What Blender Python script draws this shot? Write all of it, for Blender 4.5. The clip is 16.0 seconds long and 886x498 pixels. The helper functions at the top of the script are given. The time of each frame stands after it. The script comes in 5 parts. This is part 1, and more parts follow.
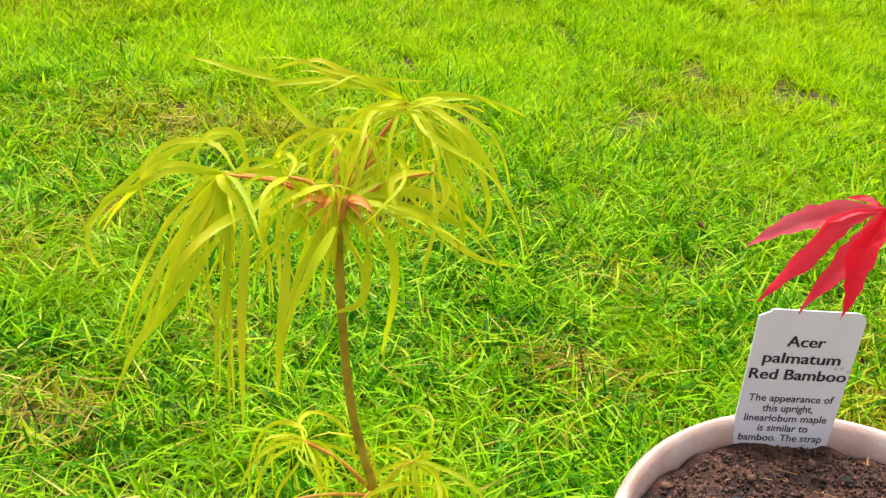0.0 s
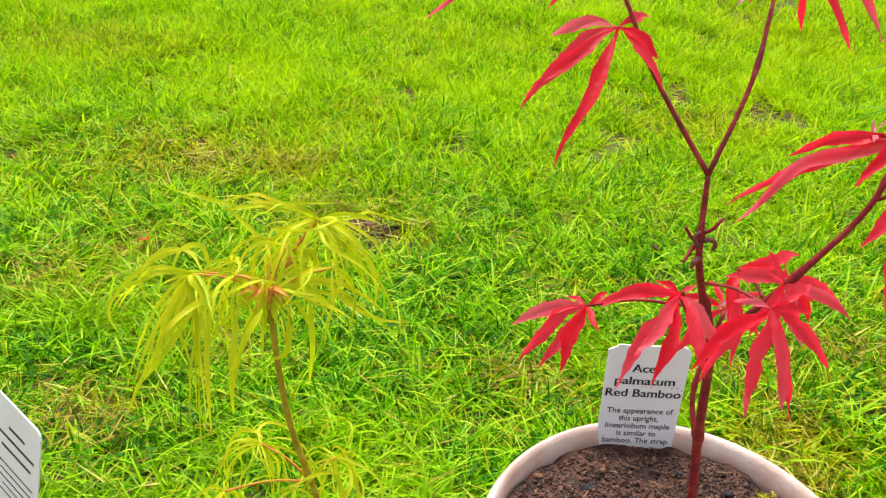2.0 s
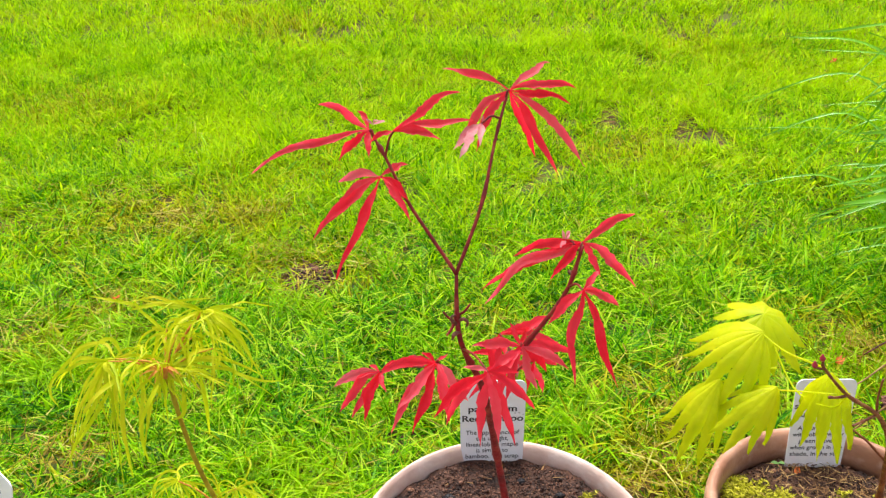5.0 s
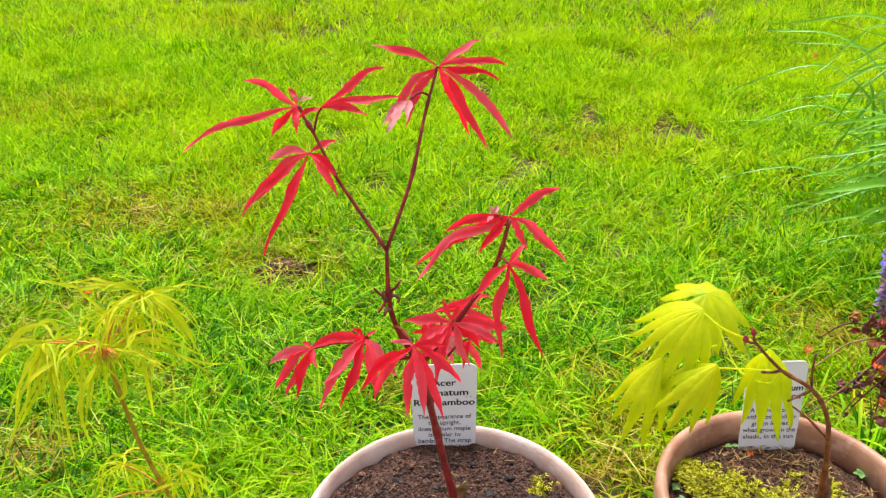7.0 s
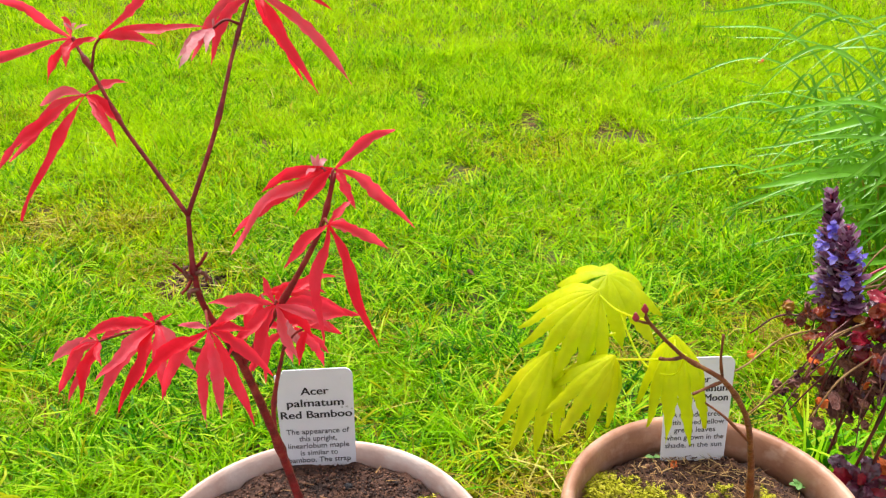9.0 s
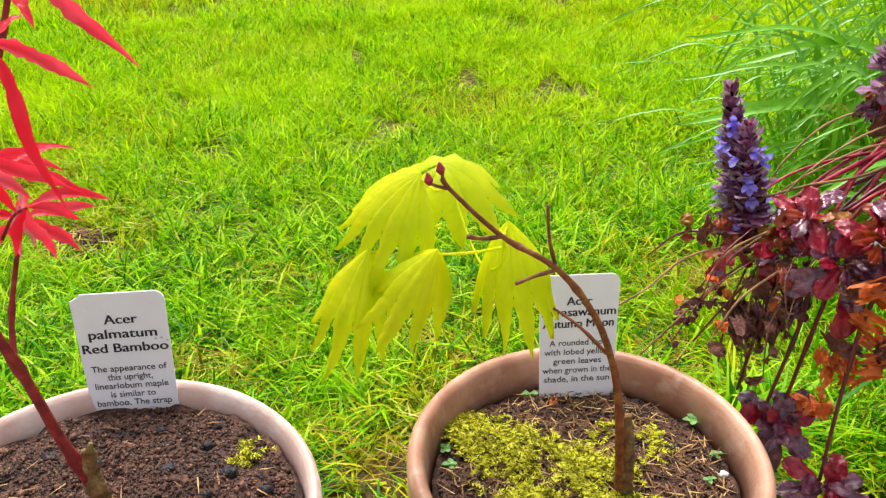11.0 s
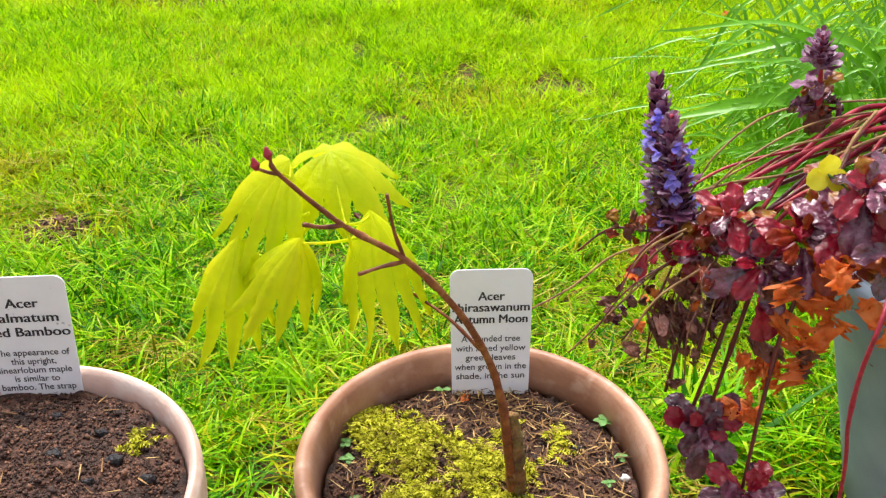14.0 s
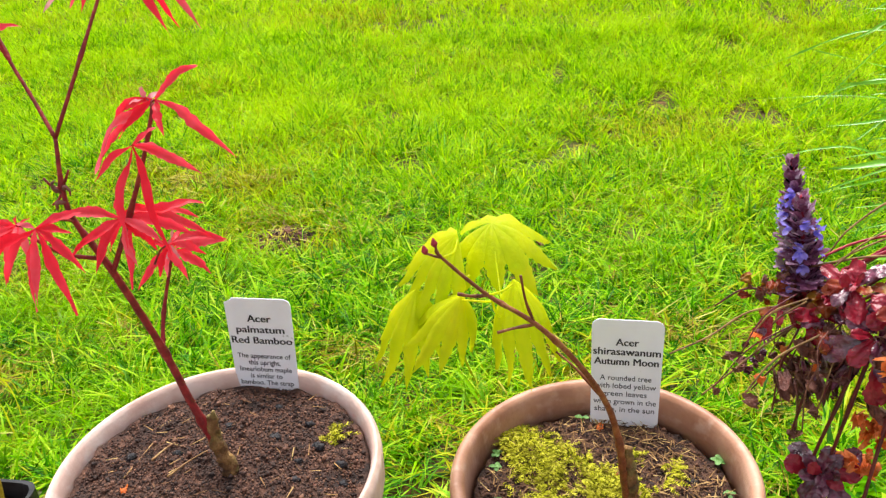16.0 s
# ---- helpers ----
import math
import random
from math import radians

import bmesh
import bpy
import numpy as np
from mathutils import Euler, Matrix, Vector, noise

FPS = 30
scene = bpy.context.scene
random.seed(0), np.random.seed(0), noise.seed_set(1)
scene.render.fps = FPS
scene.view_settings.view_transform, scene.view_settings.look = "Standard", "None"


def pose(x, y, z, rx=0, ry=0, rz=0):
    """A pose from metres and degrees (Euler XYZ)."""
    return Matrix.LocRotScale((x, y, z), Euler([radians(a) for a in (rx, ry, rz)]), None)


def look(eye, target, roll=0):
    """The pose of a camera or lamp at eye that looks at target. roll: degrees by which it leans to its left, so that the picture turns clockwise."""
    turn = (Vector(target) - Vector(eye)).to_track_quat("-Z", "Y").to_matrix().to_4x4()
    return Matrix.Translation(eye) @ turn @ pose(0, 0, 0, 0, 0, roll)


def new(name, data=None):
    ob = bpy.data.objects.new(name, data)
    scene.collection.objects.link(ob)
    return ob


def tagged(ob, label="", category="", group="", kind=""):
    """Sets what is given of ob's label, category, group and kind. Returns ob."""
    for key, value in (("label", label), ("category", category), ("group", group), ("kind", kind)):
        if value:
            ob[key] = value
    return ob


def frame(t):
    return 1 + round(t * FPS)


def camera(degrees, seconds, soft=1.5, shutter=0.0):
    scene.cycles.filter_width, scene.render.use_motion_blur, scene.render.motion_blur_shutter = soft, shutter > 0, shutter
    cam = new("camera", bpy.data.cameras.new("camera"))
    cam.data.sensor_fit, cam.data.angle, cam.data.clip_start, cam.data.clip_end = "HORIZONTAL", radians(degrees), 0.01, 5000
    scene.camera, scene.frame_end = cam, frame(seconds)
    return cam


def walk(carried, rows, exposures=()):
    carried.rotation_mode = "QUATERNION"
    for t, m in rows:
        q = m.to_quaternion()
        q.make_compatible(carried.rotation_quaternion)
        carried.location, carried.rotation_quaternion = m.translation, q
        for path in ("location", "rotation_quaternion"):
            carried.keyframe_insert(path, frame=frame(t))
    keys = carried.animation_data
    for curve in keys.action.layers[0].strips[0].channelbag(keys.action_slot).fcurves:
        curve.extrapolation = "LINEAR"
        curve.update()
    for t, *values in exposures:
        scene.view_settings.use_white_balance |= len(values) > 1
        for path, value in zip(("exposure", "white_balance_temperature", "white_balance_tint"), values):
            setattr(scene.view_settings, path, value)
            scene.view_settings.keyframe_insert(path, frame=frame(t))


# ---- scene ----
cam = camera(55.2, 16.0, soft=1.3)
PATH = [
    (0, (-0.237, -0.327, 0.482), (-0.082, 1.388, -0.535), 6.0),
    (0.5, (-0.235, -0.335, 0.492), (-0.077, 1.383, -0.52), 5.9),
    (1, (-0.229, -0.354, 0.51), (-0.08, 1.367, -0.497), 5.8),
    (1.5, (-0.213, -0.39, 0.543), (-0.115, 1.329, -0.474), 5.0),
    (2, (-0.18, -0.432, 0.593), (-0.109, 1.277, -0.444), 4.2),
    (2.5, (-0.146, -0.46, 0.62), (-0.1, 1.247, -0.421), 3.1),
    (3, (-0.137, -0.471, 0.625), (-0.096, 1.234, -0.42), 1.9),
    (3.5, (-0.129, -0.481, 0.64), (-0.087, 1.22, -0.41), 1.2),
    (4, (-0.11, -0.496, 0.673), (-0.065, 1.206, -0.376), 0.6),
    (4.5, (-0.09, -0.518, 0.703), (-0.045, 1.191, -0.336), -0.0),
    (4.7, (-0.085, -0.525, 0.711), (-0.034, 1.188, -0.32), -0.0),
    (6.8, (-0.045, -0.544, 0.698), (0.004, 1.176, -0.322), -0.4),
    (7, (-0.039, -0.543, 0.697), (0.016, 1.177, -0.322), -0.4),
    (7.5, (-0.022, -0.524, 0.679), (0.056, 1.218, -0.3), -0.2),
    (8, (-0.008, -0.497, 0.657), (0.089, 1.253, -0.305), -0.3),
    (8.5, (0.011, -0.486, 0.642), (0.121, 1.265, -0.319), -0.4),
    (9, (0.036, -0.481, 0.62), (0.161, 1.27, -0.338), -0.4),
    (9.5, (0.074, -0.464, 0.591), (0.21, 1.283, -0.372), -0.5),
    (9.7, (0.088, -0.46, 0.579), (0.228, 1.285, -0.387), -0.5),
    (11.8, (0.141, -0.431, 0.505), (0.344, 1.297, -0.481), -0.7),
    (12, (0.144, -0.431, 0.5), (0.368, 1.291, -0.492), -0.4),
    (12.5, (0.157, -0.432, 0.496), (0.399, 1.285, -0.5), -0.2),
    (13, (0.176, -0.43, 0.504), (0.418, 1.292, -0.484), -0.2),
    (13.5, (0.195, -0.431, 0.51), (0.397, 1.299, -0.473), -0.3),
    (14, (0.21, -0.435, 0.518), (0.295, 1.306, -0.463), -0.8),
    (14.5, (0.224, -0.438, 0.527), (0.183, 1.306, -0.452), -1.4),
    (15, (0.234, -0.451, 0.54), (0.031, 1.283, -0.436), -3.0),
    (15.5, (0.245, -0.478, 0.563), (-0.098, 1.238, -0.406), -4.6),
    (16, (0.249, -0.511, 0.601), (-0.142, 1.198, -0.362), -5.0),
]
walk(cam, [(t, look(eye, target, roll)) for t, eye, target, roll in PATH], exposures=[(0, 0.80), (9.5, 0.80), (12.0, 0.90), (16.0, 0.88)])

# ---- light ----
SUN_EL, SUN_AZ = radians(64), radians(-12)
world = bpy.data.worlds.new("overcast_sky")
scene.world = world
world.use_nodes = True
wn, wl = world.node_tree.nodes, world.node_tree.links
sky = wn.new("ShaderNodeTexSky")
sky.sky_type, sky.sun_disc, sky.sun_elevation, sky.sun_rotation = "NISHITA", False, SUN_EL, SUN_AZ
sky.air_density, sky.dust_density = 1.0, 3.0
cloud = wn.new("ShaderNodeHueSaturation")
cloud.inputs["Saturation"].default_value = 0.3
wl.new(sky.outputs[0], cloud.inputs["Color"])
wl.new(cloud.outputs[0], wn["Background"].inputs["Color"])
wn["Background"].inputs["Strength"].default_value = 0.135
sun_data = bpy.data.lights.new("sun", "SUN")
sun_data.energy, sun_data.angle, sun_data.color = 2.7, radians(34), (1.0, 0.97, 0.92)
sun = new("sun", sun_data)
sun_way = Vector((math.sin(SUN_AZ) * math.cos(SUN_EL), math.cos(SUN_AZ) * math.cos(SUN_EL), math.sin(SUN_EL)))
sun.matrix_world = look(sun_way * 20, (0, 0, 0))


# ---- materials ----
def surface(name, stops, scale=30.0, rough=0.6, bump=0.2, bump_scale=200.0, translucent=0.0, island=0.0, tone=None,
            detail=4.0, spec=0.4):
    """A material whose colour runs through stops [(place, colour)] by noise of that scale (per metre), mixed with a random
    value per island or object; tone: a second, larger noise that mixes in another colour."""
    m = bpy.data.materials.new(name)
    m.use_nodes = True
    n, l = m.node_tree.nodes, m.node_tree.links
    b = n["Principled BSDF"]
    geo = n.new("ShaderNodeNewGeometry")
    tex = n.new("ShaderNodeTexNoise")
    tex.inputs["Scale"].default_value, tex.inputs["Detail"].default_value = scale, detail
    l.new(geo.outputs["Position"], tex.inputs["Vector"])
    fac = tex.outputs["Fac"]
    if island:
        mix = n.new("ShaderNodeMix")
        mix.inputs[0].default_value = island
        l.new(fac, mix.inputs[2])
        l.new(geo.outputs["Random Per Island"], mix.inputs[3])
        fac = mix.outputs[0]
    ramp = n.new("ShaderNodeValToRGB")
    while len(ramp.color_ramp.elements) < len(stops):
        ramp.color_ramp.elements.new(0.5)
    for e, (p, c) in zip(ramp.color_ramp.elements, stops):
        e.position, e.color = p, (*c, 1)
    l.new(fac, ramp.inputs[0])
    colour = ramp.outputs[0]
    if tone:
        tscale, lo, hi, tcol, amount = tone
        big = n.new("ShaderNodeTexNoise")
        big.inputs["Scale"].default_value, big.inputs["Detail"].default_value = tscale, 3.0
        l.new(geo.outputs["Position"], big.inputs["Vector"])
        rng = n.new("ShaderNodeMapRange")
        rng.inputs[1].default_value, rng.inputs[2].default_value, rng.inputs[4].default_value = lo, hi, amount
        l.new(big.outputs["Fac"], rng.inputs[0])
        mx = n.new("ShaderNodeMix")
        mx.data_type = "RGBA"
        l.new(rng.outputs[0], mx.inputs[0])
        l.new(colour, mx.inputs[6])
        mx.inputs[7].default_value = (*tcol, 1)
        colour = mx.outputs[2]
    l.new(colour, b.inputs["Base Color"])
    b.inputs["Roughness"].default_value = rough
    b.inputs["Specular IOR Level"].default_value = spec
    if bump:
        bt = n.new("ShaderNodeTexNoise")
        bt.inputs["Scale"].default_value, bt.inputs["Detail"].default_value = bump_scale, 5.0
        l.new(geo.outputs["Position"], bt.inputs["Vector"])
        bn = n.new("ShaderNodeBump")
        bn.inputs["Strength"].default_value, bn.inputs["Distance"].default_value = bump, 1.0 / bump_scale
        l.new(bt.outputs["Fac"], bn.inputs["Height"])
        l.new(bn.outputs[0], b.inputs["Normal"])
    if translucent:
        tr = n.new("ShaderNodeBsdfTranslucent")
        l.new(colour, tr.inputs["Color"])
        mixs = n.new("ShaderNodeMixShader")
        mixs.inputs[0].default_value = translucent
        l.new(b.outputs[0], mixs.inputs[1])
        l.new(tr.outputs[0], mixs.inputs[2])
        l.new(mixs.outputs[0], n["Material Output"].inputs["Surface"])
    return m


# Farther lawn: its yellower, brighter colour partly stands for backlight through the blades.
M_GRASS = surface("grass_blade", [(0.16, (0.050, 0.190, 0.000)), (0.34, (0.155, 0.385, 0.000)), (0.5, (0.345, 0.635, 0.000)),
                                  (0.66, (0.500, 0.765, 0.001)), (0.82, (0.690, 0.850, 0.010)), (0.93, (0.760, 0.720, 0.060))],
                  scale=12.0, rough=0.45, bump=0, translucent=0.46, island=0.62, tone=(3.2, 0.44, 0.62, (0.60, 0.75, 0.001), 0.42), spec=0.05, detail=3.0)
# Nearer lawn: greener turf, also kept darker as less backlight shows there.
M_GRASS_NEAR = surface("near_grass_blade", [(0.16, (0.012, 0.085, 0.000)), (0.34, (0.050, 0.250, 0.000)), (0.5, (0.165, 0.470, 0.000)),
                                            (0.66, (0.370, 0.710, 0.002)), (0.82, (0.640, 0.830, 0.040)), (0.93, (0.720, 0.640, 0.080))],
                       scale=13.0, rough=0.34, bump=0, translucent=0.46, island=0.66, tone=(4.5, 0.50, 0.64, (0.42, 0.64, 0.001), 0.45), spec=0.10, detail=3.0)
M_GRASS_DRY = surface("yellowed_grass_blade", [(0.16, (0.110, 0.120, 0.002)), (0.36, (0.270, 0.290, 0.003)), (0.56, (0.470, 0.500, 0.006)),
                                               (0.76, (0.640, 0.620, 0.020)), (0.92, (0.680, 0.520, 0.060))],
                      scale=16.0, rough=0.5, bump=0, translucent=0.40, island=0.7, spec=0.05, detail=3.0)
M_STRAW = surface("dry_grass", [(0.0, (0.110, 0.050, 0.006)), (0.35, (0.235, 0.155, 0.016)), (0.7, (0.430, 0.370, 0.045)), (1.0, (0.640, 0.600, 0.170))],
                  scale=40, rough=0.6, bump=0, island=0.8, translucent=0.2, spec=0.08)
M_EARTH = surface("lawn_earth", [(0.3, (0.030, 0.018, 0.004)), (0.5, (0.080, 0.045, 0.010)), (0.75, (0.190, 0.090, 0.026))],
                  scale=60, rough=0.9, bump=0.6, bump_scale=150, tone=(1.5, 0.45, 0.65, (0.12, 0.22, 0.02), 0.4))
M_TURF = surface("far_turf", [(0.3, (0.05, 0.11, 0.003)), (0.5, (0.11, 0.19, 0.004)), (0.7, (0.18, 0.25, 0.008))],
                 scale=18, rough=0.9, bump=0.8, bump_scale=60, tone=(1.2, 0.45, 0.65, (0.15, 0.18, 0.006), 0.5), spec=0.05)
M_STONE = surface("paving_stone", [(0.3, (0.11, 0.088, 0.042)), (0.5, (0.22, 0.188, 0.100)), (0.7, (0.36, 0.32, 0.20))],
                  scale=70, rough=0.85, bump=0.7, bump_scale=180, tone=(45, 0.50, 0.60, (0.13, 0.14, 0.04), 0.7))
M_POT_PALE = surface("weathered_terracotta", [(0.3, (0.58, 0.37, 0.30)), (0.5, (0.72, 0.51, 0.43)), (0.7, (0.84, 0.70, 0.63))],
                     scale=28, rough=0.55, bump=0.12, bump_scale=300, tone=(60, 0.55, 0.7, (0.80, 0.70, 0.65), 0.6))
M_POT_TAN = surface("terracotta", [(0.3, (0.34, 0.150, 0.085)), (0.5, (0.48, 0.245, 0.155)), (0.7, (0.60, 0.355, 0.250))],
                    scale=24, rough=0.42, bump=0.12, bump_scale=300, tone=(70, 0.55, 0.7, (0.64, 0.42, 0.32), 0.6))
M_SOIL = surface("potting_soil", [(0.25, (0.016, 0.007, 0.006)), (0.5, (0.074, 0.033, 0.021)), (0.75, (0.170, 0.078, 0.048))],
                 scale=160, rough=0.85, bump=0.9, bump_scale=350, tone=(55, 0.50, 0.62, (0.016, 0.010, 0.009), 0.8))
M_CLOD = surface("black_clod", [(0.3, (0.006, 0.005, 0.006)), (0.6, (0.018, 0.015, 0.018)), (0.8, (0.06, 0.04, 0.035))],
                 scale=200, rough=0.5, bump=0.9, bump_scale=400)
M_CRUMB = surface("soil_crumb", [(0.0, (0.012, 0.007, 0.006)), (0.4, (0.052, 0.022, 0.014)), (0.72, (0.130, 0.056, 0.034)),
                                 (0.94, (0.25, 0.12, 0.070)), (1.0, (0.55, 0.36, 0.25))], scale=60, rough=0.7, bump=0.5, bump_scale=600, island=0.85,
                  tone=(48, 0.50, 0.64, (0.022, 0.013, 0.011), 0.7))
M_FIBRE = surface("soil_fibre", [(0.0, (0.040, 0.017, 0.007)), (0.45, (0.13, 0.058, 0.020)), (0.78, (0.30, 0.165, 0.055)), (1.0, (0.54, 0.38, 0.15))],
                  scale=60, rough=0.8, bump=0, island=0.9)
M_MOSS = surface("moss", [(0.2, (0.035, 0.036, 0.004)), (0.36, (0.16, 0.165, 0.008)), (0.54, (0.46, 0.46, 0.018)), (0.80, (0.84, 0.78, 0.100))],
                 scale=150, rough=0.8, bump=0, island=0.55, translucent=0.35, spec=0.04, tone=(75, 0.48, 0.60, (0.15, 0.125, 0.012), 0.45))
# the palest stop paints a pink sky sheen into the scarlet
M_RED = surface("scarlet_leaf", [(0.3, (0.97, 0.014, 0.042)), (0.55, (0.99, 0.046, 0.092)), (0.8, (0.99, 0.145, 0.215))],
                scale=70, rough=0.34, bump=0.30, bump_scale=400, translucent=0.62, island=0.5, spec=0.36)
M_BUD = surface("bud_scale", [(0.3, (0.20, 0.006, 0.018)), (0.7, (0.42, 0.020, 0.050))], scale=300, rough=0.45, bump=0.3, bump_scale=900)
M_PINK = surface("young_pink_leaf", [(0.3, (0.60, 0.10, 0.14)), (0.7, (0.78, 0.36, 0.38))], scale=150, rough=0.5, bump=0.2,
                 bump_scale=500, translucent=0.3)
M_RED_BARK = surface("red_bark", [(0.3, (0.11, 0.006, 0.010)), (0.55, (0.27, 0.014, 0.020)), (0.8, (0.38, 0.075, 0.045))],
                     scale=120, rough=0.45, bump=0.4, bump_scale=400, spec=0.35)
M_OLD_BARK = surface("old_bark", [(0.3, (0.055, 0.024, 0.010)), (0.5, (0.18, 0.082, 0.026)), (0.75, (0.38, 0.22, 0.08))],
                     scale=110, rough=0.75, bump=0.8, bump_scale=300, tone=(70, 0.5, 0.62, (0.20, 0.17, 0.05), 0.6))
M_TAN_BARK = surface("tan_bark", [(0.3, (0.090, 0.020, 0.010)), (0.55, (0.24, 0.066, 0.022)), (0.8, (0.40, 0.19, 0.06))],
                     scale=130, rough=0.45, bump=0.5, bump_scale=400)
M_OLIVE = surface("olive_bark", [(0.3, (0.29, 0.200, 0.012)), (0.55, (0.44, 0.325, 0.022)), (0.8, (0.56, 0.46, 0.055))],
                     scale=110, rough=0.6, bump=0.4, bump_scale=400, spec=0.15)
M_REDSTALK = surface("red_leaf_stalk", [(0.3, (0.66, 0.17, 0.03)), (0.55, (0.78, 0.36, 0.05)), (0.8, (0.80, 0.58, 0.06))], scale=90, rough=0.5, bump=0, translucent=0.2)
M_LIME = surface("golden_leaf", [(0.3, (0.62, 0.72, 0.002)), (0.55, (0.77, 0.82, 0.003)), (0.8, (0.90, 0.90, 0.012))],
                 scale=45, rough=0.42, bump=0.35, bump_scale=300, translucent=0.56, tone=(35, 0.55, 0.75, (0.88, 0.72, 0.008), 0.4), spec=0.4)
M_STRAP = surface("strap_leaf", [(0.2, (0.42, 0.56, 0.004)), (0.5, (0.62, 0.70, 0.006)), (0.8, (0.78, 0.74, 0.020))],
                  scale=25, rough=0.45, bump=0, translucent=0.5, island=0.4, tone=(46, 0.56, 0.68, (0.84, 0.52, 0.03), 0.30), spec=0.25)
M_LABEL = surface("label_plastic", [(0.3, (0.84, 0.82, 0.86)), (0.7, (0.90, 0.89, 0.92))], scale=40, rough=0.45, bump=0.05,
                  bump_scale=300, tone=(220, 0.70, 0.76, (0.40, 0.37, 0.35), 0.8))
M_INK = surface("print_ink", [(0.4, (0.02, 0.018, 0.02)), (0.6, (0.05, 0.045, 0.05))], scale=300, rough=0.6, bump=0)
M_BLACK = surface("black_plastic", [(0.4, (0.008, 0.008, 0.009)), (0.6, (0.02, 0.02, 0.022))], scale=60, rough=0.35, bump=0.1, bump_scale=200)
M_GREY = surface("grey_plastic", [(0.35, (0.20, 0.260, 0.330)), (0.65, (0.27, 0.335, 0.410))], scale=18, rough=0.55, bump=0.08,
                 bump_scale=250, tone=(12, 0.5, 0.75, (0.34, 0.40, 0.47), 0.5))
# dark purple leaf; the two upper stops add its pale gloss as colour
M_PURPLE = surface("bugle_leaf", [(0.25, (0.012, 0.001, 0.008)), (0.42, (0.050, 0.005, 0.022)), (0.58, (0.185, 0.040, 0.080)), (0.76, (0.420, 0.190, 0.270))],
                   scale=120, rough=0.20, bump=0.35, bump_scale=180, translucent=0.06, spec=1.0, island=0.45)
M_CRIMSON = surface("bugle_crimson_leaf", [(0.25, (0.060, 0.001, 0.008)), (0.45, (0.240, 0.005, 0.022)), (0.70, (0.50, 0.025, 0.050))],
                    scale=110, rough=0.26, bump=0.35, bump_scale=180, translucent=0.22, spec=0.6, island=0.45)
M_MAROON = surface("bugle_red_leaf", [(0.3, (0.100, 0.006, 0.006)), (0.5, (0.27, 0.026, 0.010)), (0.75, (0.48, 0.120, 0.012))],
                   scale=70, rough=0.28, bump=0.35, bump_scale=180, translucent=0.25, spec=0.5, island=0.4, tone=(60, 0.54, 0.62, (0.40, 0.22, 0.012), 0.7))
M_DEAD = surface("dead_leaf", [(0.3, (0.50, 0.060, 0.010)), (0.5, (0.90, 0.190, 0.030)), (0.75, (0.94, 0.40, 0.14))],
                 scale=110, rough=0.5, bump=0.6, bump_scale=200, translucent=0.42, island=0.35)
M_WITHER = surface("withered_leaf", [(0.3, (0.065, 0.017, 0.013)), (0.55, (0.20, 0.060, 0.038)), (0.8, (0.38, 0.18, 0.10))],
                   scale=110, rough=0.6, bump=0.9, bump_scale=220, island=0.35, spec=0.6)
M_STOLON = surface("crimson_runner", [(0.3, (0.15, 0.004, 0.014)), (0.5, (0.36, 0.012, 0.035)), (0.72, (0.55, 0.075, 0.090)), (0.85, (0.40, 0.16, 0.05))],
                   scale=90, rough=0.36, bump=0.2, bump_scale=300, spec=0.35)
M_DRYSTEM = surface("dry_runner", [(0.3, (0.12, 0.05, 0.03)), (0.55, (0.34, 0.19, 0.07)), (0.8, (0.52, 0.36, 0.14))],
                    scale=60, rough=0.65, bump=0.3, bump_scale=300)
M_DARKSTEM = surface("dark_runner", [(0.3, (0.050, 0.006, 0.010)), (0.7, (0.19, 0.016, 0.022))], scale=60, rough=0.36, bump=0.2, bump_scale=300, spec=0.6)
M_BRACT = surface("flower_bract", [(0.25, (0.085, 0.016, 0.045)), (0.42, (0.240, 0.065, 0.150)), (0.58, (0.40, 0.19, 0.33)), (0.75, (0.58, 0.43, 0.56))],
                  scale=170, rough=0.5, bump=0.4, bump_scale=500, translucent=0.38, island=0.45)
M_BLUE = surface("blue_petal", [(0.3, (0.25, 0.18, 0.88)), (0.7, (0.55, 0.46, 0.98))], scale=200, rough=0.5, bump=0, translucent=0.4, island=0.4)
M_YELLOW = surface("yellow_leaflet", [(0.3, (0.70, 0.60, 0.02)), (0.7, (0.85, 0.78, 0.05))], scale=150, rough=0.5, bump=0.1, bump_scale=300, translucent=0.35)
# low stops paint shade within the clump, the top stop highlights on its leaves
M_SWARD = surface("long_grass_leaf", [(0.2, (0.010, 0.070, 0.001)), (0.42, (0.050, 0.230, 0.003)), (0.62, (0.210, 0.500, 0.020)), (0.85, (0.640, 0.840, 0.260))],
                  scale=14, rough=0.25, bump=0, translucent=0.24, island=0.75, spec=0.45)
M_SPROUT = surface("seedling_leaf", [(0.3, (0.10, 0.26, 0.05)), (0.7, (0.22, 0.44, 0.12))], scale=200, rough=0.5, bump=0.1, bump_scale=400, translucent=0.3)
M_GRIT = surface("pale_grit", [(0.3, (0.60, 0.55, 0.50)), (0.7, (0.80, 0.78, 0.74))], scale=200, rough=0.7, bump=0.2, bump_scale=400)


# ---- builders ----
def thing(name, at=(0, 0, 0), label="", category="", group="", kind=""):
    ob = new(name)
    ob.location = at
    ob.empty_display_size = 0.02
    return tagged(ob, label, category, group, kind)


def mesh_of(name, verts, faces, smooth=True):
    me = bpy.data.meshes.new(name)
    me.from_pydata([tuple(v) for v in verts], [], faces)
    me.update()
    if smooth:
        me.shade_smooth()
    return me


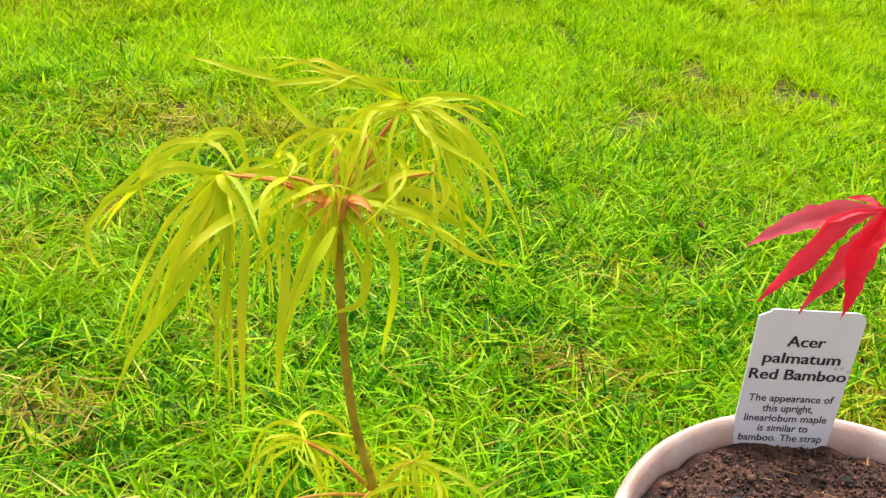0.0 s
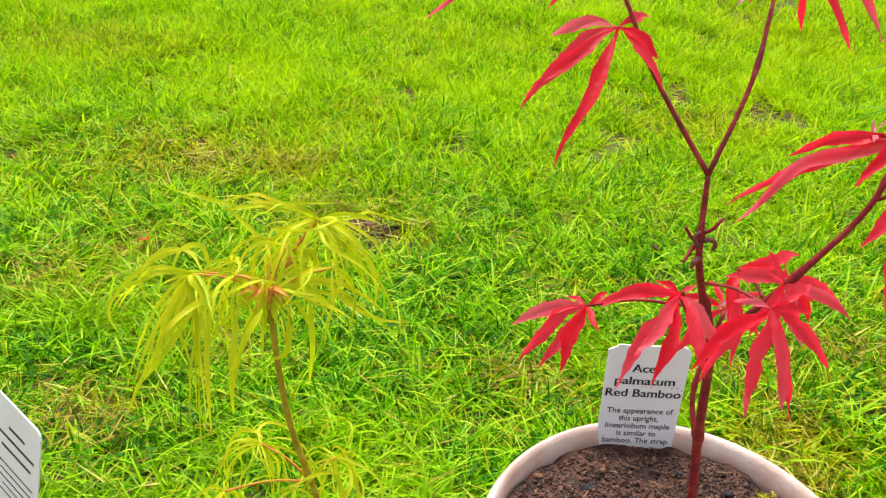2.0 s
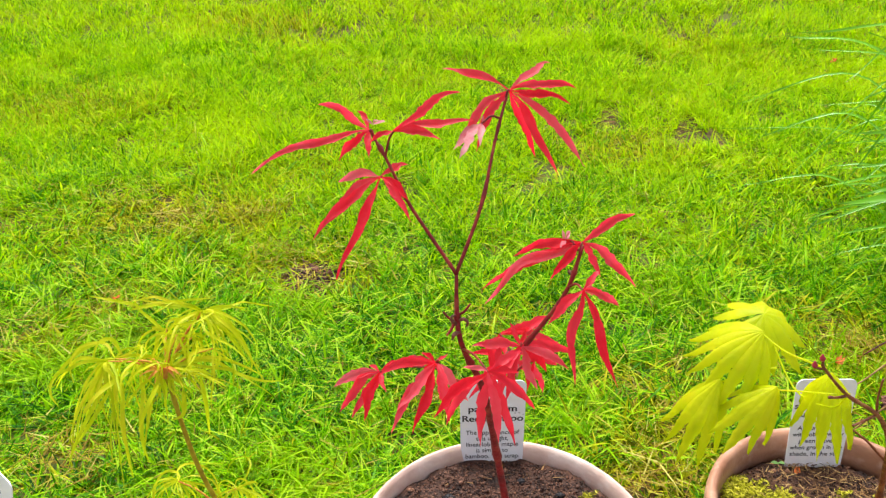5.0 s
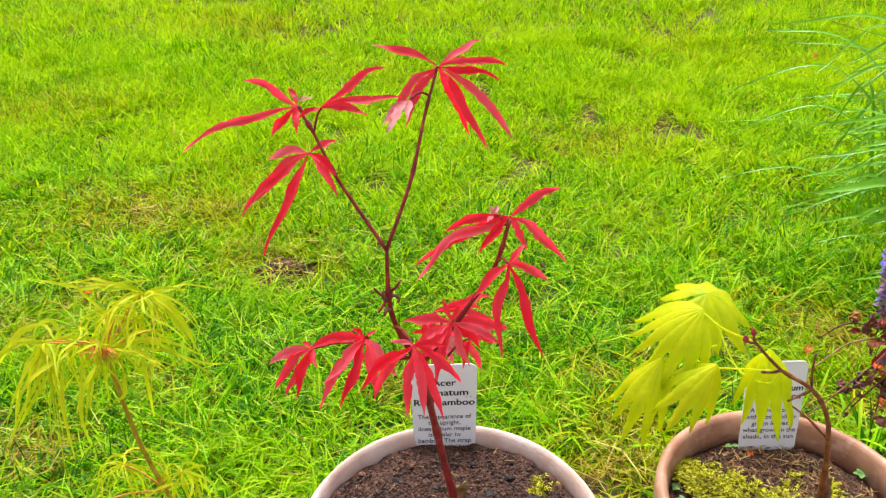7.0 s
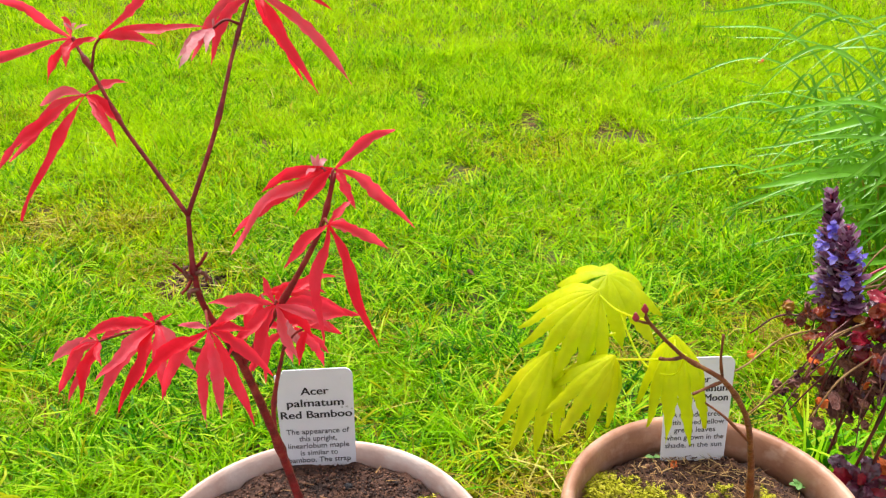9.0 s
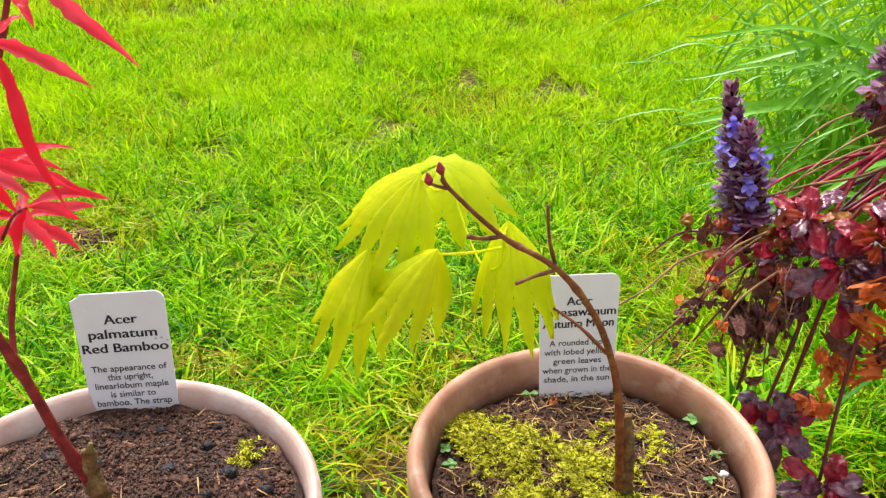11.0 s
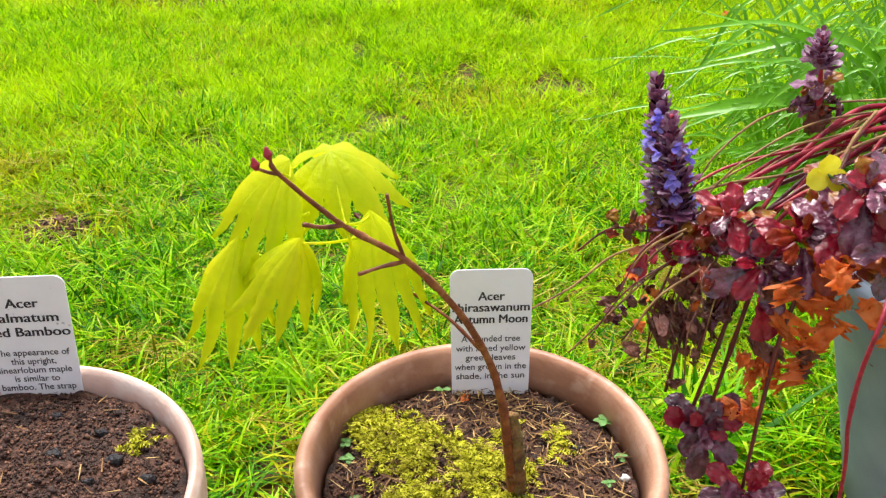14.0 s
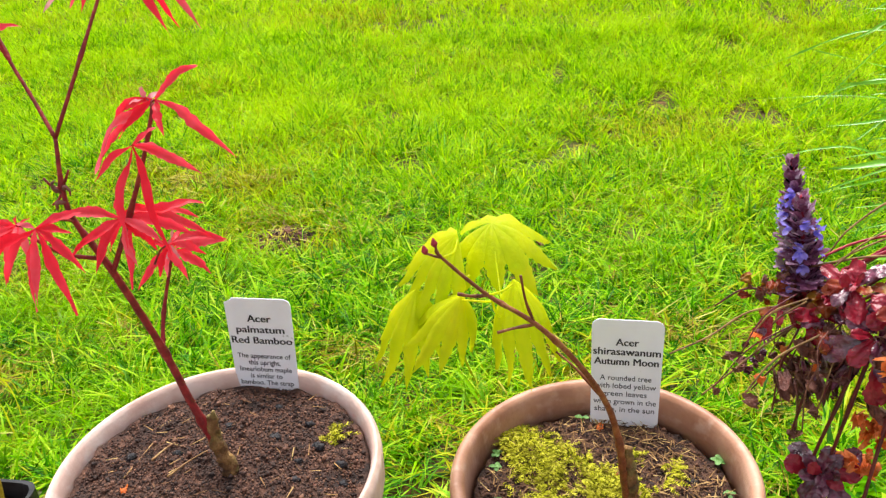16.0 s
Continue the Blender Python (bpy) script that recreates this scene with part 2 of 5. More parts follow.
def part(name, me, material, parent=None, label="", smooth=True):
    """Links a mesh or bmesh, given in world places, as one object, under parent if there is one."""
    if isinstance(me, bmesh.types.BMesh):
        data = bpy.data.meshes.new(name)
        me.to_mesh(data)
        me.free()
        if smooth:
            data.shade_smooth()
        me = data
    if not me.materials:
        me.materials.append(material)
    ob = new(name, me)
    if parent:
        ob.parent = parent
        ob.matrix_parent_inverse = Matrix.Translation(-Vector(parent.location))
    if label:
        ob["label"] = label
    return ob


def lathe(profile, at, n=72, uneven=0.0, closed=True):
    """A closed turned shape round the vertical through at; profile: rows of radius and height, from outside over the rim inward."""
    verts, faces = [], []
    for r, z in profile:
        for k in range(n):
            a = 2 * math.pi * k / n
            rr = r * (1 + uneven * math.sin(2 * a + 1))
            verts.append((at[0] + rr * math.cos(a), at[1] + rr * math.sin(a), at[2] + z))
    rows = len(profile)
    for i in range(rows - 1):
        for k in range(n):
            faces.append((i * n + k, i * n + (k + 1) % n, (i + 1) * n + (k + 1) % n, (i + 1) * n + k))
    if closed:
        faces.append(tuple(reversed(range(n))))
        faces.append(tuple((rows - 1) * n + k for k in range(n)))
    else:
        faces += [((rows - 1) * n + k, (rows - 1) * n + (k + 1) % n, (k + 1) % n, k) for k in range(n)]
    return mesh_of("turned", verts, faces)


def glide(points, steps):
    """Points along a smooth curve (Catmull-Rom) through the given ones."""
    p = [Vector(q) for q in points]
    p = [2 * p[0] - p[1], *p, 2 * p[-1] - p[-2]]
    out = []
    for i in range(1, len(p) - 2):
        for k in range(steps):
            t = k / steps
            a, b, c, d = p[i - 1:i + 3]
            out.append(0.5 * (2 * b + (c - a) * t + (2 * a - 5 * b + 4 * c - d) * t * t + (3 * b - a - 3 * c + d) * t ** 3))
    return out + [p[-2]]


def tube(points, radii, n=8, steps=6, knobs=(), rough=0.0):
    """A tapered round stem through points; radii: at its start and end, or one for each point; knobs: (place 0..1, swelling)."""
    line = glide(points, steps)
    if len(radii) != len(points):
        radii = [radii[0] + (radii[-1] - radii[0]) * i / (len(points) - 1) for i in range(len(points))]
    verts, faces = [], []
    side = None
    for i, p in enumerate(line):
        s = i / (len(line) - 1)
        f = s * (len(points) - 1)
        j = min(int(f), len(points) - 2)
        r = radii[j] + (radii[j + 1] - radii[j]) * (f - j)
        for at, big in knobs:
            r *= 1 + (big - 1) * math.exp(-((s - at) * (line[-1] - line[0]).length / 0.003) ** 2)
        way = (line[min(i + 1, len(line) - 1)] - line[max(i - 1, 0)]).normalized()
        if side is None:
            side = way.orthogonal()
        side = (side - way * side.dot(way)).normalized()
        up = way.cross(side)
        for k in range(n):
            a = 2 * math.pi * k / n
            rr = r * (1 + rough * noise.noise(p * 180 + Vector((math.cos(a), math.sin(a), 0)) * 2))
            verts.append(p + side * (rr * math.cos(a)) + up * (rr * math.sin(a)))
    for i in range(len(line) - 1):
        for k in range(n):
            faces.append((i * n + k, i * n + (k + 1) % n, (i + 1) * n + (k + 1) % n, (i + 1) * n + k))
    faces.append(tuple(reversed(range(n))))
    faces.append(tuple((len(line) - 1) * n + k for k in range(n)))
    return verts, faces


def joined(name, pieces):
    verts, faces = [], []
    for v, f in pieces:
        base = len(verts)
        verts += v
        faces += [tuple(base + i for i in g) for g in f]
    return mesh_of(name, verts, faces)


def strap(line, width, face, profile, fold=0.25, wobble=0.0, jag=0.0):
    """A leaf blade along the line of points, as wide as width * profile(s), folded along its midrib, facing the way face."""
    verts, faces = [], []
    face = Vector(face)
    n = len(line)
    for i, p in enumerate(line):
        way = (line[min(i + 1, n - 1)] - line[max(i - 1, 0)]).normalized()
        across = way.cross(face)
        across = across.normalized() if across.length > 1e-6 else way.orthogonal()
        up = across.cross(way)
        w = 0.5 * width * profile(i / (n - 1))
        lift = up * (fold * w)
        shake = up * (wobble * noise.noise(p * 90))
        w *= 1 + jag * noise.noise(p * 420)
        verts += [p - across * w + lift + shake, p - lift * 0.4, p + across * w + lift - shake]
    for i in range(n - 1):
        a = 3 * i
        faces += [(a, a + 1, a + 4, a + 3), (a + 1, a + 2, a + 5, a + 4)]
    return verts, faces


def lance(s):
    return 0.16 + 0.84 * math.sin(math.pi / 2 * min(1.0, s / 0.46)) ** 1.5 if s < 0.5 else max(0.02, math.cos((s - 0.46) / 0.54 * math.pi / 2)) ** 0.95


def bow(p0, p1, lift, n=8):
    a, c = Vector(p0), Vector(p1)
    b = (a + c) / 2 + Vector((0, 0, lift))
    return [a * (1 - t) ** 2 + b * (2 * t * (1 - t)) + c * t * t for t in (i / (n - 1) for i in range(n))]


def blade_mesh(name, roots, az, length, width, lean, curl, twist, levels):
    """Thousands of tapered, bent blades as one mesh. All arguments but levels are arrays with a row for each blade."""
    count = len(roots)
    way = np.stack([np.cos(az), np.sin(az)], 1)
    side = np.stack([-np.sin(az + twist), np.cos(az + twist), 0 * az], 1)
    rows = []
    for s in levels:
        flat = length * (np.sin(lean) * s + 0.5 * curl * s * s)
        high = length * (np.cos(lean) * s - 0.45 * curl * s * s)
        mid = roots + np.stack([way[:, 0] * flat, way[:, 1] * flat, np.maximum(high, 0.002)], 1)
        half = (0.5 * width * (1 - 0.75 * s ** 1.5))[:, None] * side
        rows += [mid - half, mid + half] if s < 1 else [mid]
    each = 2 * (len(levels) - 1) + 1
    verts = np.stack(rows, 1).reshape(-1, 3).astype(np.float32)
    loops, sizes = [], []
    for i in range(len(levels) - 2):
        loops.append([2 * i, 2 * i + 1, 2 * i + 3, 2 * i + 2])
        sizes.append(4)
    k = 2 * (len(levels) - 2)
    loops.append([k, k + 1, k + 2])
    sizes.append(3)
    flat = np.array(sum(loops, []), np.int32)
    index = (np.arange(count, dtype=np.int32)[:, None] * each + flat[None]).ravel()
    size = np.tile(np.array(sizes, np.int32), count)
    me = bpy.data.meshes.new(name)
    me.vertices.add(len(verts))
    me.vertices.foreach_set("co", verts.ravel())
    me.loops.add(len(index))
    me.loops.foreach_set("vertex_index", index)
    me.polygons.add(len(size))
    me.polygons.foreach_set("loop_start", np.concatenate([[0], np.cumsum(size)[:-1]]).astype(np.int32))
    me.polygons.foreach_set("loop_total", size)
    me.update(calc_edges=True)
    me.validate()
    me.shade_smooth()
    return me


# ---- ground, paving and lawn ----
LAWN_EDGE = 0.045
# places where the turf is thin: x, y, radius, share of the blades that are gone;
# the three at x 0.39 to 0.53, y 0.06 to 0.07 also imitate the bugle's shade
BARE = [(-0.243, 0.575, 0.075, 1.1), (-0.310, 0.590, 0.045, 0.75), (-0.53, 0.51, 0.05, 0.6), (-0.63, 0.42, 0.05, 0.6), (-0.47, 0.20, 0.05, 0.6),
        (-0.06, 0.28, 0.035, 0.5), (0.165, 0.120, 0.075, 1.0), (0.10, 0.085, 0.06, 0.9), (0.21, 0.185, 0.055, 0.75), (0.50, 0.44, 0.045, 0.7),
        (0.48, 0.215, 0.05, 0.5), (0.45, 0.060, 0.045, 0.8), (0.53, 0.070, 0.050, 0.7), (0.39, 0.060, 0.045, 0.7), (-0.48, 0.77, 0.07, 0.45), (0.36, 1.06, 0.09, 0.3)]
# places where the grass has yellowed and straw lies: x, y, radius, strength
DRY = [(-0.56, 0.77, 0.15, 0.9), (-0.41, 0.77, 0.12, 0.9), (-0.53, 0.51, 0.07, 0.9), (-0.63, 0.42, 0.07, 0.8), (0.21, 0.21, 0.07, 1.0), (0.23, 0.30, 0.07, 0.9),
       (0.15, 0.13, 0.08, 1.1), (0.35, 1.05, 0.15, 0.7), (0.26, 1.04, 0.10, 0.5), (-0.55, 1.93, 0.22, 0.6), (-0.27, 0.95, 0.13, 0.6), (0.50, 0.44, 0.07, 1.0),
       (0.53, 0.37, 0.06, 0.9), (0.48, 0.23, 0.09, 0.8), (-0.47, 0.20, 0.08, 0.6), (-0.06, 0.28, 0.06, 0.6), (0.05, 0.45, 0.06, 0.7), (-0.31, 0.61, 0.07, 0.9),
       (0.34, 0.36, 0.06, 0.6), (-0.25, 0.575, 0.09, 0.6), (0.47, 0.06, 0.06, 0.8), (-0.86, 1.3, 0.2, 0.6), (0.75, 1.7, 0.25, 0.5), (-0.1, 1.5, 0.2, 0.4), (-0.36, 0.30, 0.05, 0.6)]


def smooth_noise(x, y, step, seed):
    """Soft random values 0..1 over the plane, with features of about step metres."""
    grid = np.random.RandomState(seed).rand(80, 80)
    u, v = x / step + 40, y / step + 20
    i, j = np.floor(u).astype(int) % 79, np.floor(v).astype(int) % 79
    a, b = u - np.floor(u), v - np.floor(v)
    a, b = a * a * (3 - 2 * a), b * b * (3 - 2 * b)
    return (grid[i, j] * (1 - a) + grid[i + 1, j] * a) * (1 - b) + (grid[i, j + 1] * (1 - a) + grid[i + 1, j + 1] * a) * b


def bareness(x, y):
    out = np.zeros_like(x)
    for bx, by, r, much in BARE:
        out = np.maximum(out, much * np.exp(-((x - bx) ** 2 + ((y - by) * 1.5) ** 2) / r ** 2))
    return out


def dryness(x, y):
    out = np.zeros_like(x)
    for bx, by, r, much in DRY:
        out = np.maximum(out, much * np.exp(-((x - bx) ** 2 + ((y - by) * 1.5) ** 2) / r ** 2))
    return np.clip(out * (0.5 + smooth_noise(x, y, 0.05, 51)) + 0.30 * (smooth_noise(x, y, 0.22, 52) - 0.45), 0, 1)


def lawn_height(x, y):
    return 0.018 * (smooth_noise(x, y, 0.35, 5) - 0.5) + 0.008 * (smooth_noise(x, y, 0.09, 6) - 0.5)


def ground_sheet():
    """One sheet: fine under the lawn, coarse out to the horizon, a shade below the paving."""
    xs = np.concatenate([[-900, -200, -50, -12, -5], np.arange(-3.2, 3.6, 0.05), [5, 12, 50, 200, 900]])
    ys = np.concatenate([[-900, -200, -50, -12, -4, -1], np.arange(-0.1, 3.6, 0.05), [5, 12, 50, 200, 900]])
    gx, gy = np.meshgrid(xs, ys)
    z = np.where((gy > LAWN_EDGE) & (np.abs(gx) < 4) & (gy < 4), lawn_height(gx, gy) - 0.006, -0.006)
    z = np.where(gy <= LAWN_EDGE + 0.02, -0.03, z)
    verts = np.stack([gx, gy, z], -1).reshape(-1, 3)
    w = len(xs)
    faces = [(j * w + i, j * w + i + 1, (j + 1) * w + i + 1, (j + 1) * w + i) for j in range(len(ys) - 1) for i in range(w - 1)]
    return mesh_of("ground", verts, faces)


ground_me = ground_sheet()
ground_me.materials.append(M_EARTH)
ground_me.materials.append(M_TURF)
for face in ground_me.polygons:
    c = face.center
    face.material_index = 0 if abs(c.x - 0.1) < 3.3 and -0.2 < c.y < 3.5 else 1
ground = tagged(part("ground", ground_me, M_EARTH), "earth and thatch under a mown lawn", "ground", kind="structure")


def grow(seed, count, y0, y1, margin=0.0):
    """Tufted roots between two distances, over the stretch of lawn in view."""
    rs = np.random.RandomState(seed)
    y = np.sqrt(rs.rand(count) * ((y1 + 0.9) ** 2 - (y0 + 0.9) ** 2) + (y0 + 0.9) ** 2) - 0.9
    x = 0.05 + (rs.rand(count) * 2 - 1) * (0.62 + 0.80 * y + margin)
    return rs, x, y


def lawn_patch(name, seed, tufts, per, y0, y1, levels, size, material, fade, upright=0.0):
    """fade: the stretch of distance over which the patch thins out (or in, if its ends are swapped). The blades of a tuft lean
    much the same way; where the lawn is dry, most of them have yellowed."""
    rs, tx, ty = grow(seed, tufts, y0, y1)
    thin = bareness(tx, ty)
    gap = 0.95 * (smooth_noise(tx, ty, 0.040, 33) > 0.78)
    share = np.clip((ty - fade[1]) / (fade[0] - fade[1]), 0, 1)
    keep = (rs.rand(len(tx)) > np.maximum(0.90 * thin, gap)) & (rs.rand(len(tx)) < share)
    tx, ty = tx[keep], ty[keep]
    tall = 0.70 + 0.65 * smooth_noise(tx, ty, 0.11, 9) + rs.normal(0, 0.10, len(tx))
    x = np.repeat(tx, per) + rs.normal(0, 0.008, len(tx) * per)
    y = np.maximum(np.repeat(ty, per) + rs.normal(0, 0.008, len(tx) * per), LAWN_EDGE + 0.004)
    n = len(x)
    az = np.repeat(rs.rand(len(tx)) * 6.28, per) + rs.normal(0, 0.75, n)
    length = size * (0.020 + 0.036 * rs.rand(n)) * np.repeat(np.clip(tall, 0.4, 1.5), per) * (1 - 0.4 * bareness(x, y))
    width = size * (0.0014 + 0.0030 * rs.rand(n) ** 1.6)
    lean = np.radians((12 + 62 * rs.rand(n) ** 0.9) * (1 - upright))
    curl = (0.2 + 1.2 * rs.rand(n)) * (1 - 0.5 * upright)
    z = lawn_height(x, y) - 0.008
    twist = rs.normal(0, 0.6, n)
    old = rs.rand(n) < 0.75 * dryness(x, y) + 0.07
    for pick, mat, told in ((~old, material, "bright yellow-green mown lawn grass, damp and tufted"), (old, M_GRASS_DRY, "yellowed blades in the mown lawn")):
        me = blade_mesh(name, np.stack([x, y, z], 1)[pick], az[pick], length[pick] * (1 if mat is material else 0.85), width[pick], lean[pick], curl[pick], twist[pick], levels)
        tagged(part(name, me, mat), told, "grass", kind="stuff")


lawn_patch("lawn_grass", 11, 30000, 6, LAWN_EDGE, 1.15, (0, 0.4, 0.75, 1), 1.0, M_GRASS_NEAR, (0.45, 1.15))
lawn_patch("lawn_grass", 12, 44000, 6, 0.45, 1.75, (0, 0.55, 1), 1.00, M_GRASS, (1.15, 0.45), 0.25)
lawn_patch("lawn_grass", 13, 40000, 5, 1.65, 3.3, (0, 0.55, 1), 1.18, M_GRASS, (1.7, 1.6), 0.4)


def lawn_margin(seed, tufts, per):
    """The rest of the lawn, to the sides, in coarser tufts."""
    rs = np.random.RandomState(seed)
    tx, ty = -3.2 + 6.6 * rs.rand(tufts), LAWN_EDGE + 3.4 * rs.rand(tufts)
    keep = np.abs(tx - 0.05) > 0.60 + 0.80 * ty
    tx, ty = tx[keep], ty[keep]
    x = np.repeat(tx, per) + rs.normal(0, 0.012, len(tx) * per)
    y = np.maximum(np.repeat(ty, per) + rs.normal(0, 0.012, len(tx) * per), LAWN_EDGE + 0.004)
    n = len(x)
    me = blade_mesh("lawn_margin", np.stack([x, y, lawn_height(x, y) - 0.008], 1), rs.rand(n) * 6.28, 0.035 + 0.05 * rs.rand(n), 0.004 + 0.006 * rs.rand(n),
                    np.radians(15 + 60 * rs.rand(n)), 0.2 + rs.rand(n), rs.normal(0, 0.6, n), (0, 0.55, 1))
    return tagged(part("lawn_grass", me, M_GRASS), "bright yellow-green mown lawn grass, damp and tufted", "grass", kind="stuff")


lawn_margin(14, 52000, 5)


def coarse_tuft(at, spread, count, seed):
    """A tuft of broad, taller blades beside the planter."""
    rs = np.random.RandomState(seed)
    x, y = at[0] + rs.normal(0, spread, count), at[1] + rs.normal(0, spread * 0.6, count)
    me = blade_mesh("coarse_grass", np.stack([x, y, lawn_height(x, y) - 0.008], 1), rs.rand(count) * 6.28, 0.045 + 0.055 * rs.rand(count), 0.0032 + 0.0034 * rs.rand(count),
                    np.radians(15 + 45 * rs.rand(count)), 0.3 + 0.8 * rs.rand(count), rs.normal(0, 0.5, count), (0, 0.25, 0.5, 0.75, 1))
    return tagged(part("coarse_grass", me, M_GRASS_NEAR), "broad bright green grass blades beside the planter", "grass", kind="stuff")


coarse_tuft((0.455, 0.115), 0.022, 70, 15)
coarse_tuft((0.480, 0.165), 0.025, 60, 16)


def dead_blades(seed, count, reach, patches):
    """Straw: a thin scatter, and count * patches more in the dry places, lying in tangles."""
    rs, x, y = grow(seed, count, LAWN_EDGE, reach)
    more = int(count * patches)
    bx, by, br, much = np.array([d for d in DRY if d[1] < reach]).T
    pick = rs.choice(len(bx), more, p=(br * much) / (br * much).sum())
    x = np.concatenate([x, bx[pick] + rs.normal(0, 0.62, more) * br[pick]])
    y = np.maximum(np.concatenate([y, by[pick] + rs.normal(0, 0.42, more) * br[pick]]), LAWN_EDGE + 0.01)
    keep = rs.rand(len(x)) < 0.12 + 0.88 * (smooth_noise(x, y, 0.06, 44) > 0.52)
    x, y = x[keep], y[keep]
    n = len(x)
    z = lawn_height(x, y) + 0.015 * rs.rand(n) - 0.004
    me = blade_mesh("thatch", np.stack([x, y, z], 1), rs.rand(n) * 6.28, 0.014 + 0.032 * rs.rand(n) ** 1.3, 0.0007 + 0.0018 * rs.rand(n) ** 2,
                    np.radians(60 + 30 * rs.rand(n)), 0.1 + 0.5 * rs.rand(n), rs.normal(0, 0.5, n), (0, 0.35, 0.7, 1))
    return tagged(part("dry_grass", me, M_STRAW), "straw-coloured dead grass lying in the lawn", "dry grass", kind="stuff")


dead_blades(21, 12000, 2.6, 0.20)
dead_blades(22, 2500, 0.9, 0.9)


def slab(x0, x1, y0, y1, z, seed):
    """A paving slab with rounded, worn edges and a faintly uneven top."""
    bm = bmesh.new()
    bmesh.ops.create_grid(bm, x_segments=24, y_segments=24, size=0.5)
    for v in bm.verts:
        u, w = v.co.x + 0.5, v.co.y + 0.5
        edge = min(u * (x1 - x0), (1 - u) * (x1 - x0), w * (y1 - y0), (1 - w) * (y1 - y0))
        x, y = x0 + u * (x1 - x0), y0 + w * (y1 - y0)
        v.co = (x + 0.004 * noise.noise((x * 20, y * 20, seed)), y + 0.004 * noise.noise((y * 20, x * 20, seed)),
                z + 0.003 * noise.noise((x * 14, y * 14, seed)) - (0.006 if edge < 1e-4 else 0))
    rim = [e for e in bm.edges if e.is_boundary]
    out = bmesh.ops.extrude_edge_only(bm, edges=rim)
    for v in out["geom"]:
        if isinstance(v, bmesh.types.BMVert):
            v.co.z = z - 0.04
    return bm


paving = thing("paving", (0.1, -0.3, 0), "pale lichen-spotted stone paving along the lawn", "paving", kind="structure")
edge_x = -1.85
for i in range(8):
    wide = 0.44 + 0.06 * ((i * 7) % 3)
    for j in range(4):
        part("paving_slab", slab(edge_x + 0.006, edge_x + wide - 0.006, 0.038 - 0.45 * (j + 1) + 0.006, 0.038 - 0.45 * j, 0.0, i * 5 + j), M_STONE, paving)
    edge_x += wide


# ---- pots and soil ----
def flowerpot(at, r, h, material, label, lip=0.0075):
    """A tapered pot with a thick, rolled rim, hollow to below the soil."""
    ob = thing("flowerpot", at, label, "flowerpot", "round pots")
    b = 0.72 * r
    part("wall", lathe([(b - 0.004, 0), (b, 0.004), (r - 0.012, h - 0.040), (r - 0.011, h - 0.032), (r - 0.013, h - 0.034), (r - 0.016, h - 0.045), (b + 0.002, 0.05)], at, 96, 0.004), material, ob)
    part("rim", lathe([(r - 0.012, h - 0.036), (r - 0.005, h - 0.0335), (r - 0.002, h - 0.031), (r - 0.001, h - 0.026),
                       (r - 0.0005, h - 0.008), (r - 0.001, h - 0.004), (r - 0.003, h - 0.001), (r - lip * 0.5, h), (r - lip + 0.002, h - 0.001),
                       (r - lip, h - 0.004), (r - lip - 0.001, h - 0.010), (r - 0.0155, h - 0.0445)], at, 96, 0.004, False), material, ob)
    return ob


def soil_top(at, r, z, dome, seed):
    """A rough round bed of soil with a skirt, and its height."""
    def height(x, y):
        d = math.hypot(x - at[0], y - at[1]) / r
        p = Vector((x, y, seed))
        return (z + dome * (1 - d * d) + 0.004 * noise.noise(p * 45) + 0.0035 * noise.noise(p * 130) + 0.002 * noise.noise(p * 320))
    verts, faces, n, rings = [], [], 110, 42
    for i in range(rings + 1):
        rr = r * max(i, 0.02) / rings
        for k in range(n):
            a = 2 * math.pi * k / n
            x, y = at[0] + rr * math.cos(a), at[1] + rr * math.sin(a)
            verts.append((x, y, height(x, y)))
    for k in range(n):
        x, y, zz = verts[rings * n + k]
        verts.append((x, y, zz - 0.03))
    for i in range(rings + 1):
        for k in range(n):
            faces.append((i * n + k, i * n + (k + 1) % n, (i + 1) * n + (k + 1) % n, (i + 1) * n + k))
    faces.append(tuple(reversed(range(n))))
    return mesh_of("soil", verts, faces), height


def crumbs(at, r, height, count, seed, big=0.0022):
    """Lumps of soil as small uneven solids, joined."""
    rs = np.random.RandomState(seed)
    base = np.array([(1, 0, 0), (-1, 0, 0), (0, 1, 0), (0, -1, 0), (0, 0, 1), (0, 0, -1)], float)
    tris = np.array([(0, 2, 4), (2, 1, 4), (1, 3, 4), (3, 0, 4), (2, 0, 5), (1, 2, 5), (3, 1, 5), (0, 3, 5)])
    verts, faces = [], []
    for i in range(count):
        a, d = rs.rand() * 6.283, r * math.sqrt(rs.rand()) * 0.985
        x, y = at[0] + d * math.cos(a), at[1] + d * math.sin(a)
        s = big * (0.35 + 0.65 * rs.rand() + 1.0 * (rs.rand() > 0.985))
        m = np.array(Euler(tuple(rs.rand(3) * 6.28)).to_matrix())
        v = (base * (s * (0.5 + 0.8 * rs.rand(6, 1)))) @ m.T + (x, y, height(x, y) + s * 0.25)
        faces += [tuple(t + len(verts)) for t in tris]
        verts += list(v)
    return mesh_of("crumbs", verts, faces)


